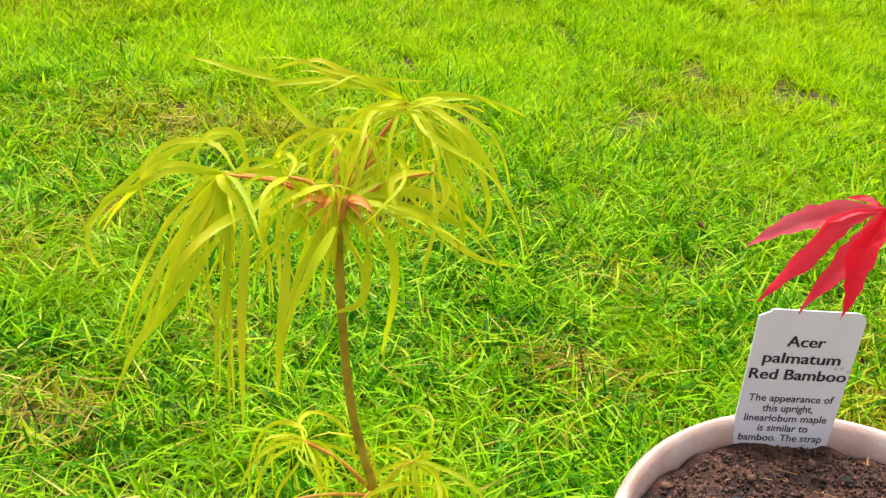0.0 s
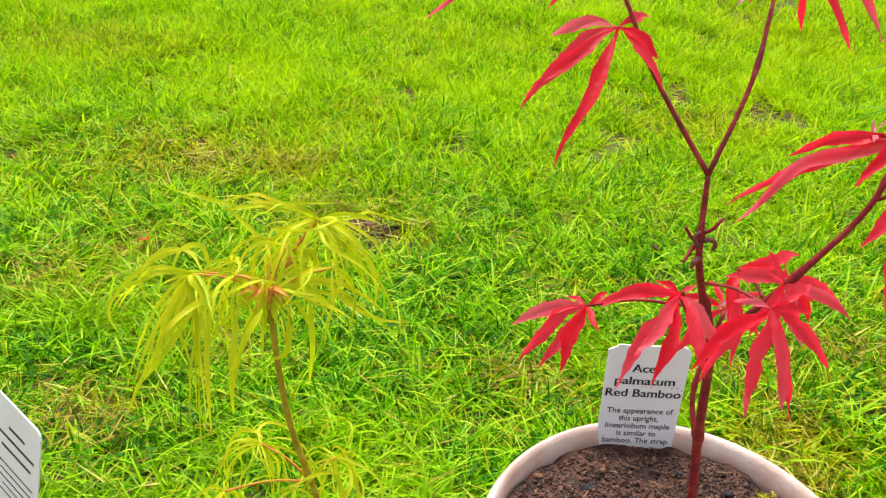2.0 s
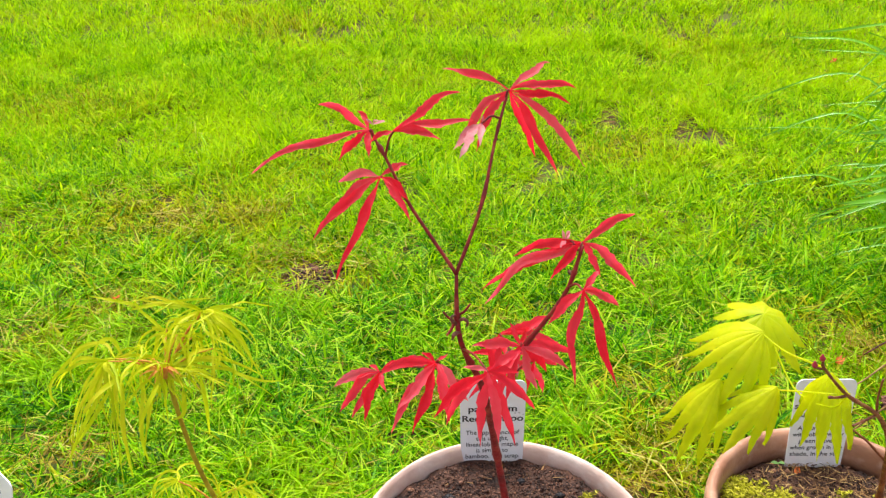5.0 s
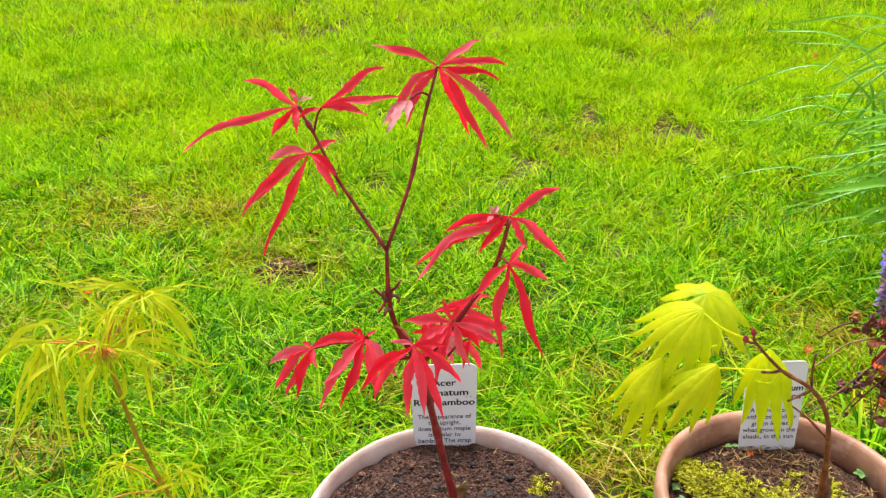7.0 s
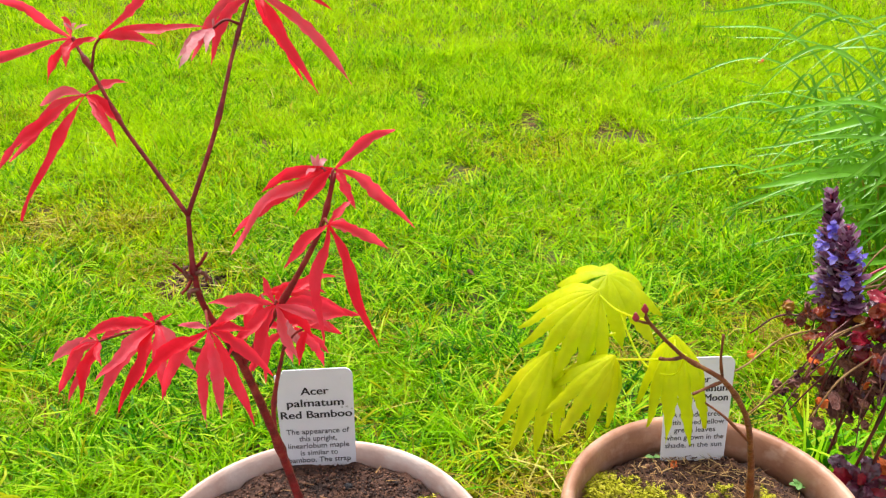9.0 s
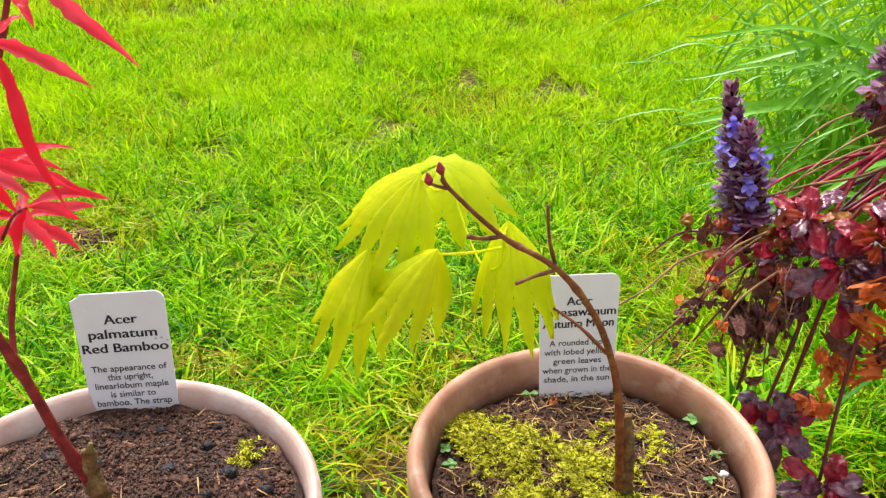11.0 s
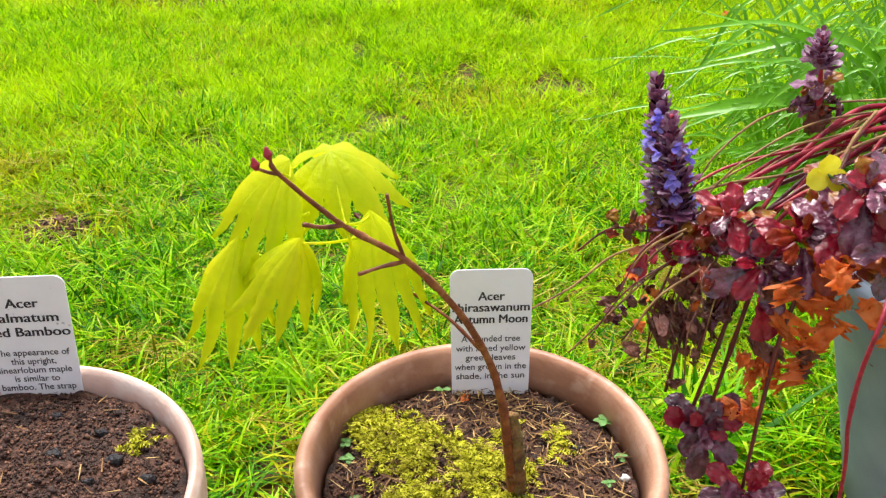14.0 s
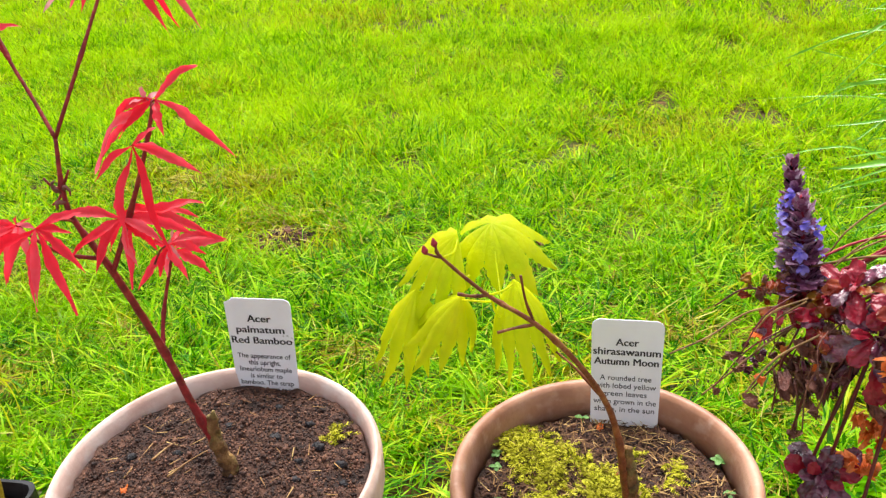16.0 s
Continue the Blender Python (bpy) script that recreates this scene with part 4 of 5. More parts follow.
for pts, r0, r1 in (([(0.209, -0.132, 0.343), (0.205, -0.134, 0.358), (0.203, -0.136, 0.375)], 0.0011, 0.0008),
                    ([(0.209, -0.132, 0.342), (0.200, -0.137, 0.343), (0.190, -0.141, 0.342)], 0.0012, 0.0009),
                    ([(0.243, -0.108, 0.278), (0.229, -0.102, 0.292), (0.212, -0.095, 0.303)], 0.0013, 0.0008),
                    ([(0.186, -0.134, 0.361), (0.177, -0.137, 0.362), (0.170, -0.140, 0.365)], 0.0011, 0.0011),
                    ([(0.163, -0.139, 0.386), (0.158, -0.140, 0.388), (0.155, -0.141, 0.390)], 0.0008, 0.0007)):
    part("twig", joined("twig", [tube(pts, (r0 * 0.75, r1 * 0.75), 7, 5, ((0.3, 1.3), (0.95, 1.3)))]), M_TAN_BARK if pts[0][2] < 0.3425 or pts[0][2] > 0.3428 else M_DRYSTEM, golden)
for b in ((0.1600, -0.139, 0.3925), (0.1552, -0.141, 0.3892)):
    part("bud", joined("bud", [tube([b, (b[0] - 0.0005, b[1], b[2] + 0.002), (b[0] - 0.001, b[1], b[2] + 0.005)], (0.0009, 0.0019, 0.0005), 10, 7)]), M_BUD, golden, "dark red bud")
for centre, along, face, size, lobes, spread, shut, hang, seed, even, stalk in (
        ((0.194, -0.097, 0.349), (0.2, -1.0, 0.0), (-0.12, 0.10, 1.00), 0.070, 9, 152, 0.85, 1.40, 1, 0.75, (0.186, -0.134, 0.361)),
        ((0.162, -0.093, 0.334), (-0.6, -1.0, 0.0), (0.50, 0.10, 0.86), 0.060, 9, 152, 0.80, 1.30, 2, 0.75, (0.190, -0.115, 0.345)),
        ((0.130, -0.074, 0.326), (-0.6, -1.0, 0.0), (0.30, 0.08, 0.95), 0.074, 9, 152, 0.90, 1.35, 3, 0.75, (0.165, -0.080, 0.340)),
        ((0.157, -0.066, 0.361), (-1.0, -0.30, 0.0), (0.58, -0.10, 0.80), 0.070, 8, 82, 0.45, 1.10, 4, 0.70, (0.164, -0.138, 0.386)),
        ((0.172, -0.030, 0.350), (1.0, -0.1, 0.0), (-0.25, -0.25, 0.94), 0.056, 9, 150, 0.25, 0.95, 5, 0.85, (0.186, -0.134, 0.362))):
    leaf = broad_leaf(golden, centre, along, face, size, lobes, spread, shut, hang, seed, even)
    c = Vector(centre)
    if centre[1] > -0.05:
        part("petiole", joined("petiole", [tube([stalk, (0.187, -0.118, 0.337), (0.183, -0.075, 0.318), c - Vector((0, 0, 0.003))], (0.0008, 0.0006), 6, 5)]), M_LIME, leaf)
        continue
    part("petiole", joined("petiole", [tube([stalk, (Vector(stalk) + c) / 2 + Vector((0, 0.006, -0.004 - 0.05 * (c - Vector(stalk)).length)), c - Vector((0, 0, 0.003))], (0.0008, 0.0006), 6, 5)]), M_LIME, leaf)


# ---- strap-leaved maple ----
strapped = thing("strap_leaved_maple", (-0.214, -0.118, 0.125), "young maple with thread-thin yellow-green leaves hanging like a mop", "maple")
part("trunk", joined("trunk", [tube([(-0.213, -0.118, 0.115), (-0.216, -0.100, 0.155), (-0.230, -0.085, 0.205), (-0.246, -0.080, 0.261), (-0.252, -0.080, 0.310), (-0.2545, -0.081, 0.352)],
     (0.0024, 0.0021, 0.0019, 0.0017, 0.0016, 0.0015), 10, 7, ((0.28, 1.3), (0.5, 1.35), (0.85, 1.25), (0.97, 1.6)), 0.1)]), M_OLIVE, strapped, "smooth tan bark")


def ribbon(s):
    return min(1.0, 0.35 + 3 * s) * (1 - 0.85 * s ** 2.2)


def mop_leaf(centre, count, long, seed, stalk=None):
    """A leaf of thin strands that leave its centre every way, arch, twist and hang."""
    rs = random.Random(seed)
    c = Vector(centre)
    pieces = []
    count = int(count * 1.9)
    for i in range(count):
        a = 2 * math.pi * (i + rs.uniform(-0.5, 0.5)) / count
        way = Vector((math.cos(a), 0.85 * math.sin(a), rs.uniform(-0.7, 0.5))).normalized()
        k = long * rs.uniform(0.55, 1.25)
        pull, swirl = rs.uniform(0.06, 0.6), rs.uniform(-0.32, 0.32)
        p, line = c.copy(), [c.copy()]
        for j in range(13):
            way = (way + Vector((0, 0, -pull * (0.35 + j / 9)))).normalized()
            way = Matrix.Rotation(swirl + 0.65 * noise.noise(Vector((j * 0.7, seed * 3.1, i * 7.7))), 3, "Z") @ way
            p = p + way * (k / 13)
            line.append(p.copy())
        face = Vector((rs.uniform(-0.5, 0.5), -0.6, rs.uniform(0.2, 0.9)))
        pieces.append(strap(line, 0.0019 * rs.uniform(0.40, 1.30), face, ribbon, 0.2, 0.001))
    leaf = part("leaf", joined("leaf", pieces), M_STRAP, strapped)
    if stalk:
        part("petiole", joined("petiole", [tube([stalk, (Vector(stalk) + c) / 2 + Vector((0, 0, 0.004)), c], (0.0009, 0.0006), 6, 5)]), M_REDSTALK, leaf, "reddish leaf stalk")


def spray_leaf(centre, tips, each, scatter, seed, stalk=None):
    """A leaf whose strands leave its centre in locks: several strands to about each tip, arched and wavering."""
    rs = random.Random(seed)
    c = Vector(centre)
    pieces = []
    for i, tip in enumerate(tips):
        for k in range(each):
            t = Vector(tip) + Vector((rs.gauss(0, 1), 1.5 * rs.gauss(0, 1), rs.gauss(0, 1))) * scatter
            t = c + (t - c) * rs.uniform(0.62, 1.06)
            flat = math.hypot(t.x - c.x, t.y - c.y)
            knee = c.lerp(t, 0.40) + Vector((0.12 * (t.x - c.x), 0, rs.uniform(0.10, 0.42) * flat + 0.10 * abs(t.z - c.z)))
            line = []
            for j in range(17):
                q = j / 16
                p = c * (1 - q) ** 2 + knee * (2 * q * (1 - q)) + t * q * q
                sway = 0.005 * math.sin(math.pi * min(1.0, q * 1.2))
                p += Vector((noise.noise((q * 2.6 + k * 5.1, seed * 3.7, i * 1.3)), noise.noise((q * 2.6 + k * 3.3, seed * 1.9, i * 2.7 + 9)), 0.7 * noise.noise((q * 3.1 + k * 2.2, seed * 2.3, i + 4)))) * sway
                line.append(p)
            face = Vector((rs.uniform(-0.6, 0.6), -0.6, rs.uniform(0.2, 0.9)))
            pieces.append(strap(line, 0.0026 * rs.uniform(0.45, 1.15), face, ribbon, 0.2, 0.001))
    leaf = part("leaf", joined("leaf", pieces), M_STRAP, strapped)
    if stalk:
        part("petiole", joined("petiole", [tube([stalk, (Vector(stalk) + c) / 2 + Vector((0, 0, 0.004)), c], (0.0007, 0.0005), 6, 5)]), M_REDSTALK, leaf, "reddish leaf stalk")


TOP = (-0.2545, -0.081, 0.350)
spray_leaf((-0.233, -0.048, 0.377), [(-0.199, -0.058, 0.329), (-0.196, -0.038, 0.362), (-0.217, -0.068, 0.350), (-0.282, -0.043, 0.385), (-0.206, -0.075, 0.360), (-0.200, -0.058, 0.345), (-0.262, -0.085, 0.352)], 5, 0.006, 31, TOP)
spray_leaf((-0.290, -0.083, 0.363), [(-0.297, -0.098, 0.273), (-0.332, -0.093, 0.274), (-0.337, -0.078, 0.319), (-0.312, -0.098, 0.315), (-0.278, -0.108, 0.343), (-0.305, -0.088, 0.322), (-0.292, -0.104, 0.300)], 4, 0.006, 32, TOP)
spray_leaf((-0.2535, -0.082, 0.355), [(-0.188, -0.058, 0.322), (-0.204, -0.088, 0.340), (-0.234, -0.088, 0.328), (-0.268, -0.098, 0.308), (-0.238, -0.098, 0.340), (-0.286, -0.100, 0.318), (-0.225, -0.060, 0.366)], 4, 0.006, 33)
for centre, count, long, seed in (((-0.234, -0.050, 0.378), 8, 0.050, 1), ((-0.287, -0.078, 0.361), 7, 0.055, 2), ((-0.224, -0.070, 0.362), 5, 0.045, 4),
                                  ((-0.258, -0.055, 0.368), 7, 0.048, 5), ((-0.272, -0.065, 0.352), 6, 0.045, 7), ((-0.240, -0.060, 0.364), 7, 0.038, 8),
                                  ((-0.257, -0.086, 0.363), 7, 0.036, 9), ((-0.246, -0.070, 0.374), 7, 0.040, 10), ((-0.270, -0.084, 0.364), 6, 0.034, 15)):
    mop_leaf(centre, count, long, seed, stalk=TOP)
for centre, count, long, seed in (((-0.265, -0.075, 0.244), 11, 0.066, 11), ((-0.222, -0.080, 0.240), 11, 0.062, 12), ((-0.282, -0.095, 0.226), 7, 0.056, 13), ((-0.242, -0.100, 0.236), 6, 0.050, 14)):
    mop_leaf(centre, count, long, seed, stalk=(-0.2355, -0.083, 0.224))
for pts in ([(-0.286, -0.075, 0.356), (-0.302, -0.090, 0.333), (-0.316, -0.100, 0.310), (-0.327, -0.105, 0.285)], [(-0.283, -0.085, 0.346), (-0.283, -0.100, 0.321), (-0.283, -0.105, 0.279)],
            [(-0.293, -0.080, 0.339), (-0.306, -0.095, 0.321), (-0.325, -0.090, 0.293)], [(-0.269, -0.090, 0.344), (-0.270, -0.105, 0.318), (-0.272, -0.100, 0.288)],
            [(-0.236, -0.070, 0.338), (-0.234, -0.075, 0.316), (-0.237, -0.070, 0.285)], [(-0.277, -0.085, 0.355), (-0.289, -0.100, 0.354), (-0.299, -0.110, 0.346), (-0.307, -0.110, 0.327)],
            [(-0.254, -0.100, 0.356), (-0.260, -0.110, 0.347), (-0.267, -0.115, 0.330)], [(-0.244, -0.085, 0.340), (-0.245, -0.090, 0.323), (-0.254, -0.090, 0.317)]):
    part("leaf_strand", joined("strand", [strap(glide(pts, 6), 0.0034, (0, -0.7, 0.7), ribbon, 0.2, 0.001)]), M_STRAP, strapped)
for pts in ([(-0.289, -0.070, 0.372), (-0.315, -0.065, 0.358), (-0.335, -0.070, 0.339), (-0.338, -0.075, 0.329), (-0.332, -0.080, 0.321)], [(-0.284, -0.075, 0.362), (-0.288, -0.072, 0.372), (-0.297, -0.072, 0.371), (-0.302, -0.075, 0.361), (-0.297, -0.078, 0.357)],
            [(-0.226, -0.050, 0.378), (-0.211, -0.055, 0.366), (-0.202, -0.060, 0.344), (-0.205, -0.060, 0.330)], [(-0.232, -0.060, 0.349), (-0.216, -0.055, 0.329), (-0.200, -0.050, 0.317), (-0.185, -0.045, 0.312)],
            [(-0.255, -0.055, 0.359), (-0.270, -0.045, 0.368), (-0.280, -0.040, 0.376), (-0.282, -0.038, 0.387)], [(-0.277, -0.045, 0.381), (-0.293, -0.042, 0.383), (-0.311, -0.040, 0.386)],
            [(-0.281, -0.050, 0.381), (-0.258, -0.045, 0.383), (-0.225, -0.040, 0.383)]):
    part("leaf_strand", joined("strand", [strap(glide(pts, 6), 0.0026, (0, -0.7, 0.7), ribbon, 0.2, 0.001)]), M_STRAP, strapped)


part("bud", joined("bud", [tube([(-0.2545, -0.0815, 0.348), (-0.2535, -0.084, 0.353), (-0.2515, -0.086, 0.359)], (0.0020, 0.0034, 0.0008), 9, 6, (), 0.4)]), M_REDSTALK, strapped, "orange-red bud")
for a in range(7):
    d = Vector((math.cos(a * 0.9), -0.6, 0.3 * math.sin(a * 1.7)))
    part("leaf_strand", joined("strand", [strap(bow((-0.2535, -0.083, 0.355), Vector((-0.2535, -0.083, 0.355)) + d * (0.012 + 0.004 * (a % 3)), 0.006), 0.0024, (0, -0.7, 0.7), ribbon, 0.2, 0.001)]), M_REDSTALK, strapped, "young orange strand")


strapped.location += Vector((0.004, -0.002, -0.002))


def square_pot(at, half, h):
    ob = thing("nursery_pot", at, "square black plastic nursery pot on the paving", "flowerpot")
    verts, faces = [], []
    for w, z in ((half * 0.72, 0), (half * 0.95, h - 0.016), (half, h - 0.014), (half, h), (half - 0.003, h), (half - 0.005, h - 0.012), (half * 0.70, 0.01)):
        r = 0.012
        for sx, sy, a0 in ((1, 1, 0), (-1, 1, 90), (-1, -1, 180), (1, -1, 270)):
            for k in range(4):
                a = radians(a0 + 30 * k)
                verts.append((at[0] + sx * (w - r) + r * math.cos(a), at[1] + sy * (w - r) + r * math.sin(a), at[2] + z))
    for i in range(6):
        for k in range(16):
            faces.append((i * 16 + k, i * 16 + (k + 1) % 16, (i + 1) * 16 + (k + 1) % 16, (i + 1) * 16 + k))
    faces += [tuple(reversed(range(16))), tuple(96 + k for k in range(16))]
    part("wall", mesh_of("wall", verts, faces, False), M_BLACK, ob)


for NURSERY, high in (((-0.236, -0.133, 0.0), 0.142), ((-0.437, -0.062, 0.0), 0.090)):
    square_pot(NURSERY, 0.047, high)
    soil3_me, soil3_z = soil_top((NURSERY[0], NURSERY[1]), 0.041, high - 0.014, 0.004, 9)
    tagged(part("potting_soil", soil3_me, M_SOIL), "dark potting soil in a square black pot", "soil", kind="stuff")


# ---- small growth in the golden maple's pot ----
def oval(s):
    return max(0.03, math.sin(math.pi * min(1, 0.06 + 0.94 * s)) ** 0.65)


def spoon(s):
    return max(0.05, (0.22 + 0.95 * math.sin(math.pi * min(1, s ** 1.5)) ** 0.7) * (1 if s < 0.9 else 1 - 4 * (s - 0.9)))


def oval_leaf(base, along, face, long, wide, bend=0.5, crinkle=0.0, seed=0.0, rows=8):
    """A small oval leaf blade, bent along its length, its edge and surface crinkled: vertices and faces."""
    a, n = Vector(along).normalized(), Vector(face)
    n = (n - a * n.dot(a))
    n = n.normalized() if n.length > 1e-5 else a.orthogonal().normalized()
    side = a.cross(n)
    verts, faces, cols = [], [], 7 if crinkle > 0.12 else 5
    for i in range(rows):
        s = i / (rows - 1)
        mid = Vector(base) + a * (long * s * (1 - 0.25 * bend * s)) - n * (long * 0.5 * bend * s * s)
        rough = crinkle > 0.12
        w = 0.5 * wide * (spoon(s) if rough else oval(s)) * (1 + (0.13 * math.sin(s * 21 + seed) if rough else 0))
        for k in range(cols):
            u = k / (cols - 1) * 2 - 1
            q = Vector((s * 5 + seed, u * 2.3, seed * 1.7))
            bump = crinkle * long * (noise.noise(q) + 0.5 * noise.noise(q * 2.7)) * (0.35 + abs(u))
            quilt = 0.045 * long * abs(math.sin(math.pi * (s * 5 - 1.2 * abs(u)))) * (1 - 0.4 * abs(u)) if rough else 0.0
            verts.append(mid + side * (u * w) + n * (bump + quilt - 0.22 * w * (1 - u * u)))
    for i in range(rows - 1):
        for k in range(cols - 1):
            v = i * cols + k
            faces.append((v, v + 1, v + cols + 1, v + cols))
    return verts, faces


def seedling(at, leaves, size, seed, material=None):
    rs = random.Random(seed)
    z = soil2_z(at[0], at[1])
    ob = thing("seedling", (at[0], at[1], z), "tiny green weed seedling in the pot's soil", "seedling", "seedlings")
    part("stalk", joined("stalk", [tube([(at[0], at[1], z - 0.002), (at[0], at[1], z + size * 0.3), (at[0] + 0.0006, at[1], z + size * 0.7)], (0.0005, 0.0004), 5, 3)]), M_SPROUT, ob)
    for i in range(leaves):
        a = 6.283 * i / leaves + rs.uniform(-0.3, 0.3)
        part("leaf", joined("leaf", [oval_leaf((at[0], at[1], z + size * (0.7 - 0.1 * (i % 2))), (math.cos(a), math.sin(a), 0.25), (0, 0, 1), size * rs.uniform(0.7, 1.1), size * 0.6, 0.5, 0.1, i)]), material or M_SPROUT, ob)


for at, leaves, size in (((0.327, -0.041), 6, 0.0075), ((0.318, -0.015), 5, 0.0065), ((0.169, -0.045), 5, 0.006), ((0.318, -0.091), 4, 0.0045), ((0.176, -0.091), 3, 0.006),
                         ((0.230, -0.003), 2, 0.007), ((0.330, -0.070), 4, 0.0055), ((0.171, -0.058), 4, 0.006), ((0.268, -0.100), 4, 0.005)):
    seedling(at, leaves, size, leaves + int(at[0] * 1000))


def lump(name, at, size, material, label, category, seed, squash=0.7):
    """A small uneven stone or clod, resting in the soil."""
    bm = bmesh.new()
    bmesh.ops.create_icosphere(bm, subdivisions=2, radius=1)
    for v in bm.verts:
        k = 1 + 0.55 * noise.noise(v.co * 1.3 + Vector((seed, 0, 0))) + 0.35 * noise.noise(v.co * 3.1 + Vector((0, seed, 0)))
        v.co = Vector((v.co.x * size * k, v.co.y * size * k * 0.8, v.co.z * size * squash * k)) + Vector(at)
    ob = part(name, bm, material)
    tagged(ob, label, category)


lump("grit", (0.329, -0.085, soil2_z(0.329, -0.085) + 0.0015), 0.0028, M_GRIT, "pale chip of grit on the soil", "grit", 2)
for k, (x, y, s) in enumerate(((0.012, -0.072, 0.0050), (-0.030, -0.060, 0.0040), (-0.055, -0.095, 0.0045), (0.040, -0.110, 0.0040), (-0.010, -0.150, 0.0050), (0.060, -0.130, 0.0042), (0.025, -0.165, 0.0045), (-0.040, -0.150, 0.0040), (0.045, -0.075, 0.0055), (0.030, -0.050, 0.0045), (0.066, -0.090, 0.0048), (0.000, -0.035, 0.0040), (-0.060, -0.050, 0.0050), (0.072, -0.105, 0.0040), (0.035, -0.090, 0.0035), (-0.090, -0.100, 0.0045))):
    lump("clod", (x, y, soil1_z(x, y) + s * 0.1), s * 0.85, M_CLOD, "black clod of damp soil", "clod", k + 3.3)
for k, (x, y, s) in enumerate(((0.215, -0.038, 0.0045), (0.180, -0.118, 0.0050), (0.292, -0.112, 0.0045), (0.307, -0.060, 0.0040), (0.250, -0.142, 0.0050), (0.300, -0.128, 0.0042))):
    lump("clod", (x, y, soil2_z(x, y) + s * 0.3), s, M_CLOD, "black clod of damp soil", "clod", k + 9.1)
for k, (x, y) in enumerate(((0.214, -0.041), (0.256, -0.066), (0.245, -0.008), (0.205, -0.105), (0.060, -0.150), (-0.075, -0.130))):
    h = (soil2_z if x > 0.12 else soil1_z)(x, y)
    tagged(part("leaf_scrap", joined("scrap", [oval_leaf((x, y, h + 0.004), (math.cos(k * 2.1), math.sin(k * 2.1), 0.1), (0, 0, 1), 0.007, 0.0045, 0.6, 0.5, k)]), M_DEAD), "scrap of fallen orange-red leaf on the soil", "leaf")


def stick(a, b, r, z_of, k):
    p, q = Vector((a[0], a[1], z_of(*a) + r + 0.001)), Vector((b[0], b[1], z_of(*b) + r + 0.002))
    tagged(part("twig", joined("twig", [tube([p, (p + q) / 2 + Vector((0.001, 0.002, 0.001)), q], (r, r * 0.7), 6, 5, (), 0.3)]), M_DRYSTEM), "short dry twig lying on the soil", "twig")


stick((-0.052, -0.118), (-0.030, -0.096), 0.0008, soil1_z, 1)
stick((-0.070, -0.105), (-0.062, -0.085), 0.0009, soil1_z, 2)
stick((0.170, -0.098), (0.192, -0.122), 0.0011, soil2_z, 3)
stick((-0.085, -0.120), (-0.080, -0.085), 0.0007, soil1_z, 4)


# ---- planter with bugle ----
PLANTER = (0.629, 0.030, 0.0)
planter = thing("planter", PLANTER, "smooth grey plastic planter, overhung by a sprawling bugle", "planter")
part("wall", lathe([(0.070, 0.0), (0.074, 0.003), (0.090, 0.070), (0.108, 0.140), (0.120, 0.190), (0.123, 0.205), (0.119, 0.204), (0.112, 0.170), (0.08, 0.06)], PLANTER, 96), M_GREY, planter)
part("rim", lathe([(0.1235, 0.203), (0.125, 0.207), (0.132, 0.210), (0.136, 0.216), (0.136, 0.226), (0.131, 0.230), (0.124, 0.228), (0.1195, 0.216), (0.1185, 0.205)], PLANTER, 96, 0.0, False), M_GREY, planter)
soil4_me, soil4_z = soil_top((PLANTER[0], PLANTER[1]), 0.115, 0.202, 0.040, 12)
tagged(part("potting_soil", soil4_me, M_SOIL), "dark potting soil heaped in the grey planter", "soil", kind="stuff")

bugle = thing("bugle_plant", (0.530, 0.065, 0.240), "sprawling bugle with dark purple crinkled leaves and crimson runners", "bugle")
RB = random.Random(77)
CROWN = Vector((0.530, 0.068, 0.318))
part("rootstock", joined("rootstock", [tube([(0.560, 0.055, 0.235), (0.545, 0.062, 0.280), (0.528, 0.070, 0.322)], (0.010, 0.008, 0.005), 9, 6, (), 0.5)]), M_WITHER, bugle, "brown woody crown")


def runner(points, r, material, name="runner"):
    return part(name, joined(name, [tube(points, (r, r * 0.75), 7, 6, ((0.45, 1.35),))]), material, bugle)


for i in range(28):
    start = CROWN + Vector((RB.uniform(-0.025, 0.03), RB.uniform(-0.02, 0.02), RB.uniform(-0.02, 0.015)))
    k = (i * 0.618) % 1.0
    end = Vector((0.390 + 0.085 * k + RB.uniform(-0.008, 0.008), 0.058 - 0.062 * k + RB.uniform(-0.012, 0.012), 0.262 + 0.022 * k + RB.uniform(-0.014, 0.012)))
    mid = start.lerp(end, RB.uniform(0.42, 0.6)) + Vector((0, RB.uniform(-0.012, 0.012), RB.uniform(0.000, 0.019)))
    dry = i % 5 in (1, 3)
    runner([start, start.lerp(mid, 0.5) + Vector((0, RB.uniform(-0.005, 0.005), RB.uniform(0.001, 0.009))), mid, mid.lerp(end, 0.55) + Vector((0, RB.uniform(-0.004, 0.004), RB.uniform(-0.001, 0.006))), end],
           RB.uniform(0.0007, 0.0012) if dry else RB.uniform(0.0012, 0.0020), M_DRYSTEM if dry else (M_DARKSTEM if i % 4 == 0 else M_STOLON))
for pts in ([(0.530, 0.070, 0.325), (0.470, 0.060, 0.320), (0.425, 0.050, 0.300), (0.400, 0.045, 0.276)], [(0.535, 0.075, 0.330), (0.460, 0.082, 0.322), (0.420, 0.075, 0.298), (0.402, 0.070, 0.270)],
            [(0.520, 0.040, 0.318), (0.500, 0.000, 0.312), (0.470, -0.030, 0.284)], [(0.540, 0.070, 0.335), (0.505, 0.010, 0.325), (0.470, -0.005, 0.300)]):
    runner(pts, 0.0008, M_DRYSTEM)
